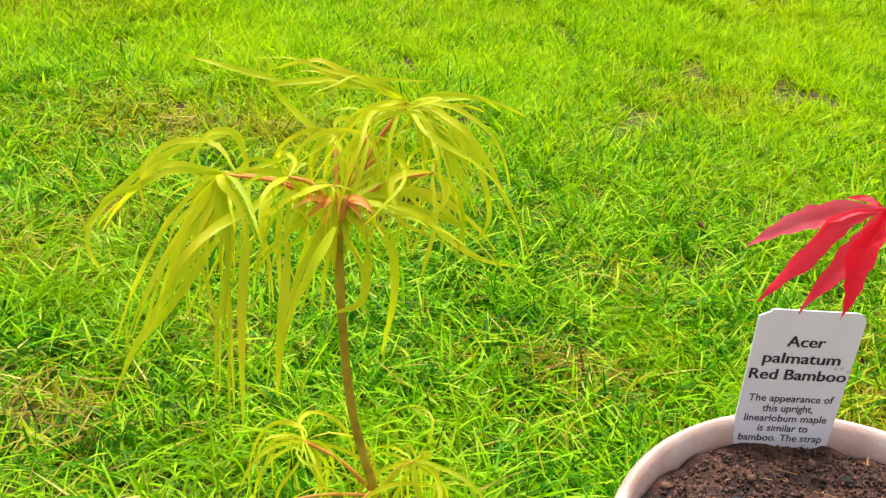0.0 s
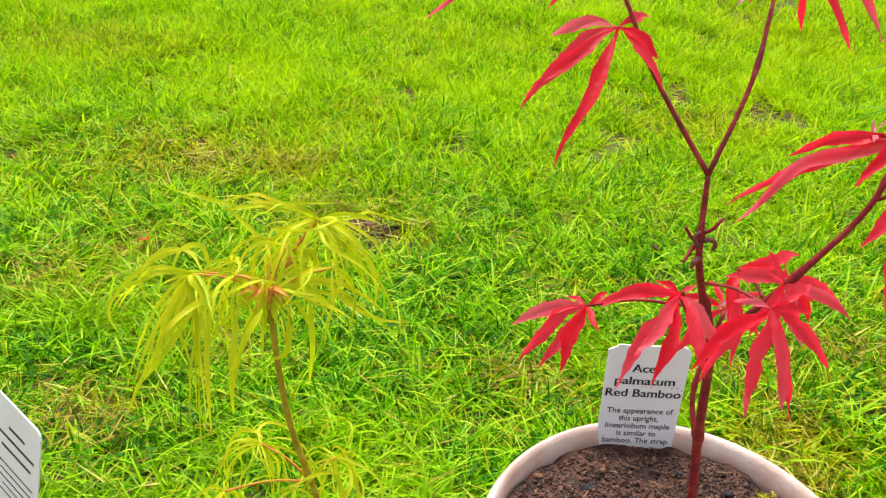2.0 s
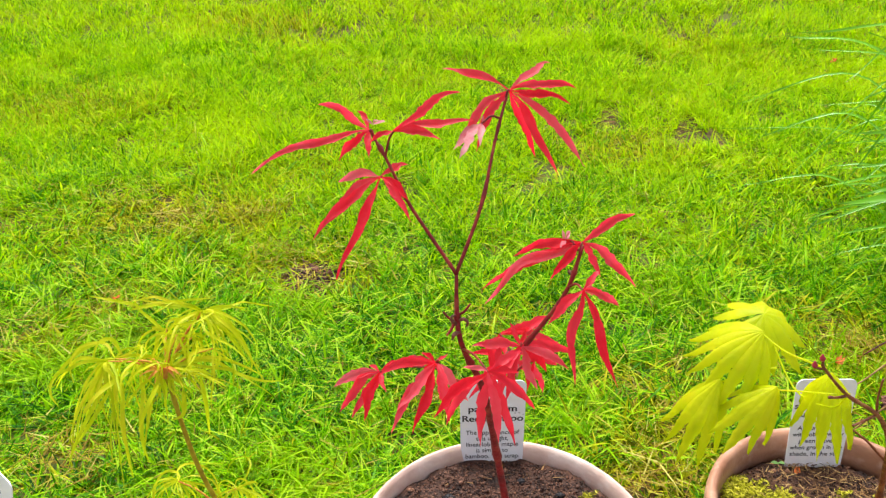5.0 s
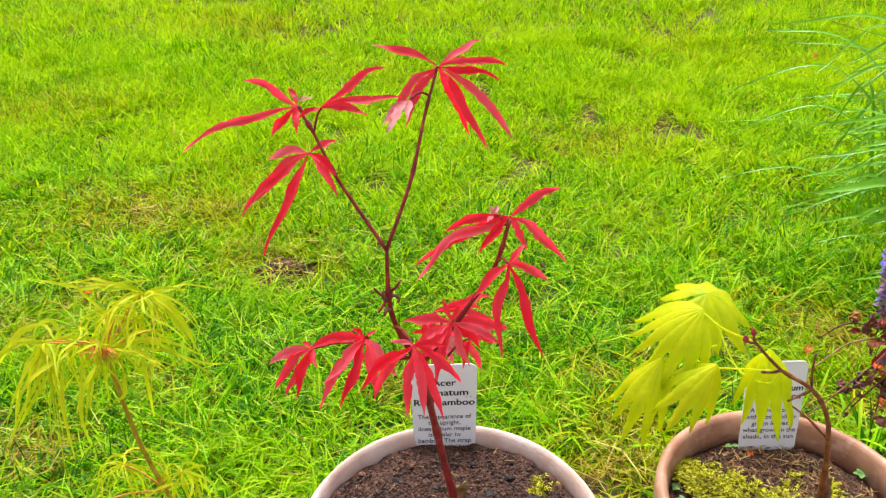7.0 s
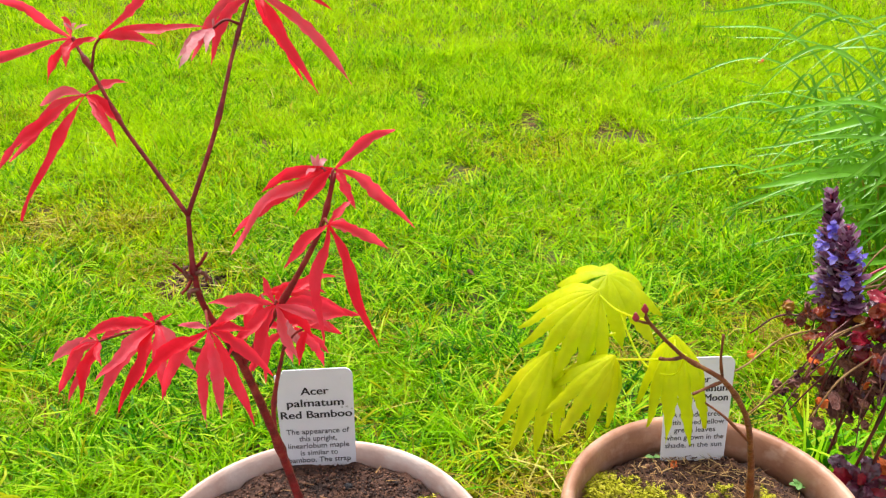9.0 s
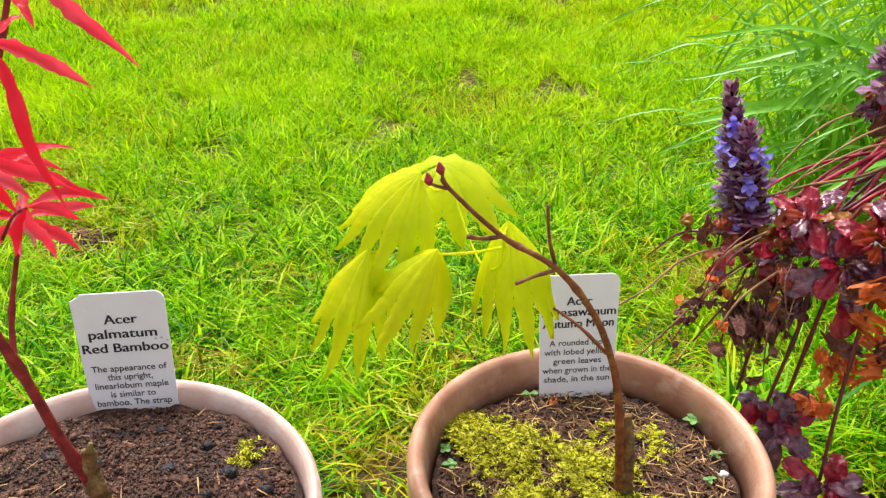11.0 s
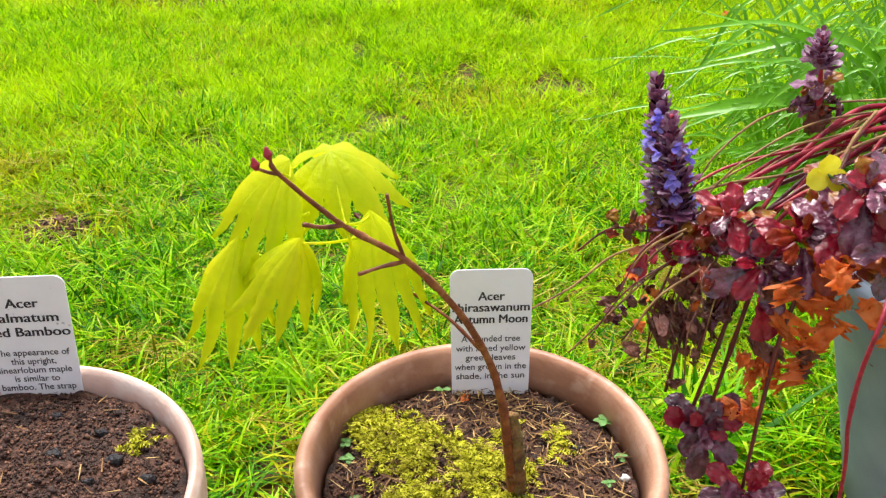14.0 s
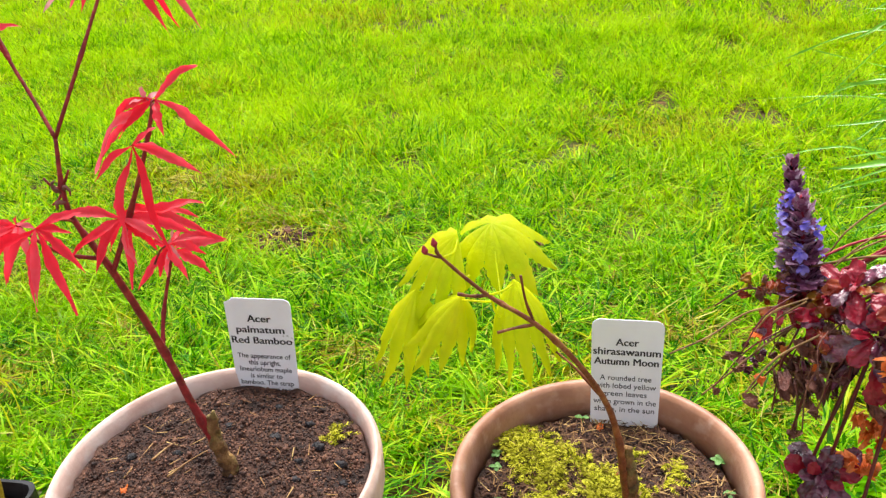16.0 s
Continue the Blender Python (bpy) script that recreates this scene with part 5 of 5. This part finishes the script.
for pts in ([(0.415, 0.012, 0.240), (0.415, 0.010, 0.205), (0.402, 0.005, 0.150), (0.398, 0.004, 0.128)], [(0.424, 0.000, 0.245), (0.420, 0.000, 0.215), (0.411, 0.000, 0.150), (0.408, 0.000, 0.130)],
            [(0.446, -0.016, 0.250), (0.437, -0.020, 0.215), (0.429, -0.030, 0.160), (0.423, -0.040, 0.108)], [(0.400, 0.020, 0.235), (0.392, 0.022, 0.190), (0.386, 0.022, 0.140)]):
    runner(pts, 0.0016, M_DARKSTEM, "hanging_runner")
runner([(0.478, -0.050, 0.300), (0.445, -0.095, 0.318), (0.418, -0.136, 0.308), (0.4125, -0.140, 0.280), (0.4120, -0.142, 0.252), (0.4165, -0.140, 0.232), (0.4190, -0.140, 0.212), (0.4200, -0.141, 0.176), (0.416, -0.143, 0.130)], 0.0012, M_BUD, "hanging_runner")
runner([(0.505, -0.040, 0.285), (0.490, -0.060, 0.272), (0.470, -0.062, 0.262)], 0.0012, M_SPROUT)
for pts in ([(0.385, 0.050, 0.245), (0.354, 0.068, 0.225), (0.325, 0.064, 0.203), (0.296, 0.060, 0.188)], [(0.390, 0.045, 0.235), (0.370, 0.050, 0.213), (0.345, 0.050, 0.183), (0.322, 0.050, 0.156)],
            [(0.380, 0.050, 0.250), (0.352, 0.075, 0.242), (0.330, 0.080, 0.222)], [(0.392, 0.040, 0.225), (0.372, 0.045, 0.190), (0.358, 0.045, 0.168)], [(0.385, 0.040, 0.23), (0.375, 0.035, 0.20), (0.372, 0.030, 0.16)]):
    runner(pts, 0.0009, M_DRYSTEM if len(pts) == 4 else M_DARKSTEM, "dry_runner")


for k in range(26):
    p = Vector((RB.uniform(0.375, 0.435), RB.uniform(0.0, 0.06), RB.uniform(0.225, 0.275)))
    d = Vector((RB.uniform(-0.055, 0.01), RB.uniform(-0.02, 0.02), RB.uniform(-0.085, -0.02)))
    runner([p, p + d * 0.5 + Vector((-0.004, 0, 0.006)), p + d], RB.uniform(0.0005, 0.0009), (M_DARKSTEM, M_DRYSTEM, M_WITHER)[k % 3], "dry_runner")
    for e in range(2):
        way = Vector((RB.uniform(-1, 1), RB.uniform(-1, 1), RB.uniform(-1, 0.3)))
        part("leaf", joined("leaf", [oval_leaf(p + d * (1.0 - 0.3 * e), way, (0, -0.8, 0.5), RB.uniform(0.007, 0.014), RB.uniform(0.004, 0.008), 1.2, 0.5, k + e * 0.5, 9)]),
             (M_WITHER, M_WITHER, M_PURPLE, M_DEAD)[(k + e) % 4] if e else M_WITHER, bugle)


def veined_leaf(base, along, face, long, wide, bend, seed, curl):
    """A glossy spoon-shaped leaf, quilted between its veins, with a sunk midrib and a wavy, notched edge."""
    a, n = Vector(along).normalized(), Vector(face)
    n = n - a * n.dot(a)
    n = n.normalized() if n.length > 1e-5 else a.orthogonal().normalized()
    side = a.cross(n)
    rows, cols = 17, 9
    verts, faces = [], []
    turn = 0.0
    mid = Vector(base)
    for i in range(rows):
        s = i / (rows - 1)
        turn = bend * (s - 0.25)
        way = a * math.cos(turn) - n * math.sin(turn)
        up = n * math.cos(turn) + a * math.sin(turn)
        if i:
            mid = mid + way * (long / (rows - 1))
        w = 0.5 * wide * (0.32 + 0.68 * math.sin(math.pi * min(1.0, s ** 1.2 * 0.66)) ** 1.2 if s < 0.72 else math.sqrt(max(0.0, 1 - ((s - 0.66) / 0.345) ** 2)))
        w = max(w, 0.02 * wide) * (1 + 0.07 * math.sin(s * 34 + seed))
        for k in range(cols):
            u = k / (cols - 1) * 2 - 1
            q = Vector((s * 3 + seed, u * 1.6, seed * 1.7))
            quilt = 0.062 * long * abs(math.sin(math.pi * (s * 5.5 - 1.5 * abs(u)))) * min(1, 2.5 * abs(u)) * (1.15 - abs(u))
            wave = curl * wide * abs(u) ** 2 * (noise.noise(q) + 0.6 * math.sin(s * 15 + seed * 3 + (1.5 if u > 0 else 0)))
            verts.append(mid + side * (u * w) + up * (quilt + wave + 0.10 * wide * abs(u) - 0.06 * wide * u * u))
    for i in range(rows - 1):
        for k in range(cols - 1):
            v = i * cols + k
            faces.append((v, v + 1, v + cols + 1, v + cols))
    return verts, faces


def rosette(centre, count, long, mix, up=(0, 0, 1), spread=(10, 60), crinkle=0.16, seed=0):
    """Leaves round a centre, small and upright within, long and flat without; mix: the materials in turn; spread: the lowest and
    highest rise above the rosette's plane, in degrees. Withered ones are crumpled."""
    rs = random.Random(seed)
    n = Vector(up).normalized()
    u = n.orthogonal().normalized()
    v = n.cross(u)
    c = Vector(centre)
    for i in range(count):
        f = i / (count - 1)
        a = 2.4 * i + rs.uniform(-0.3, 0.3)
        e = radians(spread[1] + (spread[0] - spread[1]) * f ** 0.8 + rs.uniform(-14, 14))
        out = (u * math.cos(a) + v * math.sin(a)) * math.cos(e) + n * math.sin(e)
        material = mix[i % len(mix)]
        if crinkle > 0.22:
            k = long * rs.uniform(0.6, 1.2)
            base = c + out * (0.12 * k) + Vector((rs.uniform(-1, 1), rs.uniform(-1, 1), rs.uniform(-1, 1))) * 0.006
            me = oval_leaf(base, out, n, k, k * rs.uniform(0.40, 0.68), rs.uniform(0.2, 1.5), crinkle * rs.uniform(1.0, 1.9), rs.uniform(0, 90), 15)
        else:
            k = long * (0.62 + 0.72 * f) * rs.uniform(0.85, 1.15)
            base = c + out * (0.06 * k) + n * (0.006 * (1 - f)) + Vector((rs.uniform(-1, 1), rs.uniform(-1, 1), rs.uniform(-1, 1))) * 0.003
            me = veined_leaf(base, out, n + Vector((rs.uniform(-0.3, 0.3), rs.uniform(-0.3, 0.3), 0)), k, k * rs.uniform(0.44, 0.60), rs.uniform(0.1, 1.2), rs.uniform(0, 90), rs.uniform(0.08, 0.22))
        part("leaf", joined("leaf", [me]), material, bugle)


P, R, D, W, C = M_PURPLE, M_MAROON, M_DEAD, M_WITHER, M_CRIMSON
rosette((0.396, 0.022, 0.247), 15, 0.019, (W, C, P, R), (-0.2, -0.5, 0.8), (-30, 50), 0.25, seed=100)
rosette((0.374, 0.042, 0.243), 9, 0.013, (R, C, W), (-0.5, -0.4, 0.7), (-20, 50), 0.15, seed=101)
rosette((0.412, 0.022, 0.275), 15, 0.020, (C, P, R, C), (-0.2, -0.4, 0.9), (0, 60), 0.14, seed=102)
rosette((0.424, 0.000, 0.255), 16, 0.023, (P, C, P, P), (-0.1, -0.7, 0.7), (-20, 55), 0.14, seed=103)
rosette((0.440, -0.010, 0.275), 14, 0.022, (R, C, P, C, R), (0, -0.6, 0.8), (0, 60), 0.14, seed=104)
rosette((0.460, -0.022, 0.288), 14, 0.026, (C, P, R, P, C), (0, -0.6, 0.8), (-10, 55), 0.16, seed=105)
rosette((0.484, -0.032, 0.293), 14, 0.027, (P, C, P, R), (0.1, -0.6, 0.8), (-10, 60), 0.16, seed=106)
rosette((0.508, -0.020, 0.298), 13, 0.027, (P, C, P), (0.1, -0.5, 0.9), (0, 60), 0.16, seed=107)
rosette((0.500, -0.045, 0.270), 11, 0.025, (P, C, R), (0, -0.9, 0.4), (-20, 50), 0.18, seed=108)
rosette((0.536, 0.060, 0.312), 11, 0.022, (P, C, R), (0, -0.3, 0.9), (0, 60), 0.16, seed=109)
rosette((0.555, 0.020, 0.300), 12, 0.026, (P, C, P), (0, -0.4, 0.9), (0, 60), 0.16, seed=110)
rosette((0.590, -0.030, 0.285), 12, 0.026, (P, P, C), (0, -0.5, 0.9), (0, 60), 0.16, seed=111)
rosette((0.372, 0.052, 0.262), 9, 0.012, (W, R, W), (-0.4, -0.3, 0.8), (-30, 50), 0.3, seed=112)
rosette((0.402, 0.030, 0.262), 12, 0.017, (R, C, P), (-0.2, -0.5, 0.8), (-10, 60), 0.2, seed=113)
rosette((0.450, -0.004, 0.283), 11, 0.020, (R, C, P), (-0.1, -0.5, 0.8), (0, 60), 0.2, seed=114)
rosette((0.461, -0.030, 0.313), 13, 0.025, (P, C, P, R), (0, -0.6, 0.8), (-10, 60), 0.16, seed=115)
rosette((0.449, -0.060, 0.284), 6, 0.018, (D, R), (0, -0.9, 0.3), (-30, 50), 0.30, seed=116)
rosette((0.475, -0.050, 0.291), 13, 0.026, (P, C, P), (0, -0.8, 0.5), (-20, 55), 0.16, seed=117)
rosette((0.470, -0.012, 0.276), 12, 0.022, (P, R, C, P), (0, -0.7, 0.7), (-20, 60), 0.16, seed=118)
rosette((0.407, 0.000, 0.126), 18, 0.025, (P, P, C, P), (-0.1, -0.75, 0.65), (-20, 75), 0.15, seed=119)
rosette((0.426, -0.042, 0.102), 15, 0.026, (C, P, P, C), (0, -0.6, 0.8), (-15, 70), 0.12, seed=120)
rosette((0.400, 0.015, 0.215), 9, 0.024, (W, P), (0, -0.9, -0.2), (-40, 30), 0.35, seed=121)
rosette((0.388, 0.028, 0.186), 7, 0.026, (W,), (0, -0.8, -0.4), (-50, 20), 0.45, seed=122)
rosette((0.359, 0.058, 0.184), 9, 0.010, (P, W), (0, -0.7, 0.5), (-20, 60), 0.3, seed=123)
rosette((0.357, 0.060, 0.250), 8, 0.014, (W, R), (-0.4, -0.5, 0.6), (-20, 60), 0.3, seed=124)
rosette((0.484, 0.077, 0.326), 11, 0.020, (W, P, P, R), (0, -0.5, 0.6), (-60, 30), 0.3, seed=125)
rosette((0.389, 0.058, 0.252), 11, 0.024, (W, C, P), (0, -0.4, 0.7), (-50, 25), 0.3, seed=126)
rosette((0.442, -0.020, 0.253), 10, 0.022, (D, D, W), (0, -0.8, 0.3), (-50, 40), 0.45, seed=127)
rosette((0.457, -0.032, 0.240), 9, 0.021, (D,), (0, -0.8, 0.2), (-40, 50), 0.45, seed=128)
rosette((0.430, -0.020, 0.184), 8, 0.016, (D,), (-0.5, -0.5, -0.3), (-40, 50), 0.45, seed=129)
rosette((0.447, -0.020, 0.205), 7, 0.022, (D, W), (0.3, -0.8, 0.0), (-40, 50), 0.4, seed=130)
rosette((0.429, 0.000, 0.138), 7, 0.016, (D, D), (0, -0.7, 0.3), (-30, 60), 0.4, seed=131)
rosette((0.474, -0.062, 0.250), 6, 0.016, (D,), (0, -0.9, 0.1), (-30, 60), 0.4, seed=132)
part("leaf", joined("leaf", [veined_leaf((0.424, -0.012, 0.242), (0.15, -0.2, -0.95), (0.15, -0.95, 0.2), 0.034, 0.022, 0.25, 4.2, 0.05)]), M_CRIMSON, bugle, "glossy magenta-purple leaf hanging down")
part("leaf", joined("leaf", [veined_leaf((0.362, 0.030, 0.247), (-0.35, -0.3, -0.8), (-0.1, -0.95, 0.1), 0.019, 0.014, 0.6, 2.2, 0.05)]), M_CRIMSON, bugle, "crimson young leaf")
part("leaf", joined("leaf", [veined_leaf((0.430, -0.004, 0.276), (-0.7, -0.5, -0.2), (0.1, -0.8, 0.6), 0.020, 0.013, 0.9, 5.2, 0.06)]), M_CRIMSON, bugle, "crimson young leaf")
part("leaf", joined("leaf", [veined_leaf((0.405, 0.012, 0.286), (-0.3, -0.5, 0.5), (0.1, -0.8, 0.6), 0.015, 0.010, 0.9, 7.2, 0.06)]), M_CRIMSON, bugle, "crimson young leaf")

clover = thing("yellow_clover", (0.462, -0.035, 0.300), "yellow three-part leaflet among the purple leaves", "leaf")
for i, a in enumerate((100, 200, 330)):
    part("leaflet", joined("leaflet", [oval_leaf((0.4405, -0.025, 0.3245), (math.cos(radians(a)), -0.25, math.sin(radians(a))), (0, -0.9, 0.4), 0.0135, 0.0130, 0.2, 0.08, i)]), M_YELLOW, clover)
part("stalk", joined("stalk", [tube([(0.4405, -0.025, 0.3245), (0.452, -0.028, 0.316), (0.464, -0.030, 0.295)], (0.0006, 0.0006), 5, 4)]), M_SPROUT, clover)


def flower_spike(foot, tip, start, whorls, wide, bloom, seed):
    """An upright spike: a bare crimson stem up to the share start, then whorls of bracts, wide below and budlike at the tip, with
    lipped blue flowers standing out between them."""
    rs = random.Random(seed)
    a, b = Vector(foot), Vector(tip)
    way = (b - a).normalized()
    u = way.orthogonal().normalized()
    v = way.cross(u)
    spike = part("flower_spike", joined("axis", [tube([a, a.lerp(b, 0.5), b], (0.0022, 0.0012), 8, 6)]), M_STOLON, bugle, "purple flower spike")
    for i in range(whorls):
        s = i / (whorls - 1)
        c = a.lerp(b, start + (0.97 - start) * s)
        w = wide * (1.08 - 0.62 * s ** 1.3) * rs.uniform(0.85, 1.12)
        pieces = []
        count = 7 if s < 0.9 else 5
        for k in range(count):
            t = 6.283 * k / count + i * 0.52 + rs.uniform(-0.3, 0.3)
            out = u * math.cos(t) + v * math.sin(t)
            rise = rs.uniform(-0.25, 0.55) + 1.5 * s * s
            pieces.append(veined_leaf(c + out * 0.0012 + way * rs.uniform(-0.0015, 0.0015), out + way * rise, way - out * 0.2, w * rs.uniform(0.70, 1.2), w * rs.uniform(0.50, 0.75), rs.uniform(-0.9, 0.3), rs.uniform(0, 50), 0.08))
        part("bract", joined("bract", pieces), M_BRACT, spike)
        cup = []
        for k in range(6):
            t = 6.283 * k / 6 + i * 0.3
            out = u * math.cos(t) + v * math.sin(t)
            cup.append(oval_leaf(c + out * (w * 0.30), out * 0.4 + way, out, w * 0.55, w * 0.34, -0.4, 0.06, k + i, 5))
        part("calyx", joined("calyx", cup), (M_BRACT, M_PURPLE)[i % 2], spike, "dark purple calyces")
        if bloom and 0.04 < s < 0.80:
            for k in range(2 if i % 2 else 1):
                t = rs.uniform(0, 6.283)
                out = u * math.cos(t) + v * math.sin(t)
                across = way.cross(out)
                q = c + out * (w * 0.55)
                size = rs.uniform(0.0065, 0.0095)
                petals = [oval_leaf(q, out + way * dz + across * dx, way, size * rs.uniform(0.8, 1.2), size * 0.62, bd, 0.12, k + i) for dx, dz, bd in ((0.0, -0.35, 0.9), (0.7, -0.1, 0.6), (-0.7, -0.1, 0.6), (0.0, 0.5, -0.3))]
                part("flower", joined("flower", petals), M_BLUE, spike, "small blue lipped flower")


flower_spike((0.388, 0.060, 0.240), (0.3740, 0.084, 0.347), 0.22, 17, 0.0168, True, 5)
flower_spike((0.390, 0.052, 0.240), (0.3780, 0.058, 0.330), 0.20, 14, 0.0168, True, 6)
flower_spike((0.483, 0.078, 0.318), (0.4700, 0.070, 0.375), 0.62, 6, 0.0125, False, 7)
rosette((0.479, 0.076, 0.338), 7, 0.015, (M_BRACT, P, R), (-0.2, -0.2, 0.95), (0, 35), 0.14, seed=133)


# ---- long grass beside the lawn ----
clump = thing("long_grass", (0.98, 0.56, 0.0), "clump of long arching green grass beside the lawn", "grass clump")


def arch(foot, top, tip, wide, label=""):
    part("grass_leaf", joined("grass_leaf", [strap(glide([foot, top, tip], 9), wide, (0.1, -0.5, 0.85), lambda s: min(1, 0.5 + 2 * s) * (1 - s ** 2.5) ** 0.8 + 0.03, 0.25, 0.002)]), M_SWARD, clump, label)


for foot, top, tip, wide in (((0.98, 0.55, 0.0), (0.72, 0.50, 0.22), (0.457, 0.50, 0.306), 0.006), ((0.98, 0.55, 0.0), (0.76, 0.50, 0.30), (0.485, 0.50, 0.398), 0.005),
                             ((0.96, 0.52, 0.0), (0.64, 0.50, 0.355), (0.505, 0.50, 0.338), 0.006), ((0.96, 0.50, 0.0), (0.62, 0.50, 0.318), (0.500, 0.50, 0.312), 0.008),
                             ((0.95, 0.48, 0.0), (0.70, 0.50, 0.245), (0.498, 0.50, 0.262), 0.011), ((0.95, 0.48, 0.0), (0.68, 0.48, 0.215), (0.492, 0.50, 0.210), 0.009)):
    arch(foot, top, tip, wide)
arch((0.95, 0.50, 0.0), (0.72, 0.50, 0.165), (0.505, 0.50, 0.155), 0.026, "broad grey-green leaf")
arch((0.97, 0.52, 0.0), (0.74, 0.50, 0.235), (0.560, 0.50, 0.225), 0.020, "broad grey-green leaf")
RG = random.Random(9)
for i in range(330):
    if i < 120:
        foot = (RG.uniform(0.82, 1.30), RG.uniform(0.36, 0.85), 0.0)
        a, k, high = RG.uniform(2.6, 3.8), RG.uniform(0.18, 0.42), RG.uniform(0.10, 0.32)
    else:
        foot = (RG.uniform(0.73, 1.15), RG.uniform(0.40, 0.72), 0.0)
        a, k, high = RG.uniform(1.8, 4.6) if i % 4 else RG.uniform(0, 6.28), RG.uniform(0.08, 0.26), RG.uniform(0.05, 0.27)
    top = (foot[0] + 0.55 * k * math.cos(a), foot[1] + 0.4 * k * math.sin(a), high)
    tip = (foot[0] + 1.1 * k * math.cos(a), foot[1] + 0.8 * k * math.sin(a), high * RG.uniform(0.35, 1.10))
    arch(foot, top, tip, RG.choice((0.003, 0.003, 0.004, 0.005, 0.006, 0.008)))
for i in range(70):
    foot = (RG.uniform(0.68, 0.88), RG.uniform(0.42, 0.60), 0.0)
    a, k, high = RG.uniform(2.3, 4.0), RG.uniform(0.05, 0.17), RG.uniform(0.06, 0.24)
    arch(foot, (foot[0] + 0.5 * k * math.cos(a), foot[1], high), (foot[0] + 1.1 * k * math.cos(a), foot[1] + 0.3 * k * math.sin(a), high * RG.uniform(0.5, 1.25)), RG.choice((0.004, 0.006, 0.008, 0.012)))
for k in range(12):
    foot = (RG.uniform(0.70, 0.95), RG.uniform(0.42, 0.60), 0.0)
    tip = (foot[0] - RG.uniform(0.03, 0.12), foot[1], RG.uniform(0.08, 0.20))
    part("grass_leaf", joined("grass_leaf", [strap(glide([foot, ((foot[0] + tip[0]) / 2, foot[1], tip[2] * 0.9), tip], 8), 0.005, (0.1, -0.5, 0.85), ribbon, 0.25, 0.002)]), M_STRAW, clump, "dry brown leaf")


# ---- scraps on the lawn and the planter's front ----
for k, (x, y, s, m, told) in enumerate(((0.143, 0.547, 0.013, M_WITHER, "brown curled dead leaf lying in the grass"), (0.612, 1.368, 0.017, M_WITHER, "small dark dead leaf lying in the grass"),
                                  (0.98, 1.52, 0.016, M_DEAD, "orange-brown dead leaf lying in the grass"), (-0.245, 0.580, 0.014, M_WITHER, "brown curled dead leaf lying in the grass"),
                                  (-0.222, 0.560, 0.012, M_WITHER, "brown curled dead leaf lying in the grass"), (-0.52, 0.50, 0.014, M_DEAD, "orange-brown dead leaf lying in the grass"),
                                  (0.47, 0.33, 0.013, M_DEAD, "orange-brown dead leaf lying in the grass"))):
    z = float(lawn_height(np.array([x]), np.array([y]))[0]) + 0.016
    tagged(part("dead_leaf", joined("scrap", [oval_leaf((x, y, z), (math.cos(k * 1.7), math.sin(k * 1.7), 0.2), (0, -0.3, 1), s, s * 0.7, 1.2, 0.5, k + 0.5)]), m), told, "leaf")
bare_z = float(lawn_height(np.array([-0.243]), np.array([0.575]))[0])
bare_me, bare_top = soil_top((-0.243, 0.575), 0.050, bare_z - 0.007, 0.008, 15)
tagged(part("bare_soil", bare_me, M_SOIL), "dark bare soil in a gap of the lawn", "soil", kind="stuff")
tagged(part("soil_crumbs", crumbs((-0.243, 0.575), 0.050, bare_top, 1100, 35, 0.0030), M_CRUMB), "loose crumbs of soil in a gap of the lawn", "soil", kind="stuff")
RT = random.Random(4)
for k in range(14):
    x, y = -0.243 + RT.uniform(-0.050, 0.050), 0.575 + RT.uniform(-0.036, 0.036)
    a = RT.uniform(0, 3.1)
    d = Vector((math.cos(a), math.sin(a), RT.uniform(-0.1, 0.25))) * RT.uniform(0.012, 0.028)
    p = Vector((x, y, bare_top(x, y) + 0.002))
    tagged(part("twig", joined("twig", [tube([p - d, p + Vector((0, 0, 0.003)), p + d], (0.0008, 0.0006), 5, 4)]), M_WITHER), "thin brown twig in a bare spot of the lawn", "twig", "twigs in the bare spot")
for base, way_, size_ in (((0.486, -0.082, 0.196), (0.8, -0.1, -0.3), 0.022), ((0.500, -0.080, 0.140), (0.7, -0.1, -0.5), 0.022), ((0.490, -0.083, 0.150), (0.3, -0.2, -0.8), 0.016)):
    part("leaf", joined("leaf", [oval_leaf(base, way_, (0, -0.95, 0.3), size_, size_ * 0.6, 0.3, 0.16, size_ * 900)]), M_BRACT, bugle, "pale mauve leaf hanging before the planter")
runner([(0.500, -0.045, 0.270), (0.498, -0.075, 0.235), (0.488, -0.082, 0.196), (0.497, -0.082, 0.150), (0.505, -0.083, 0.120)], 0.0010, M_DARKSTEM, "hanging_runner")
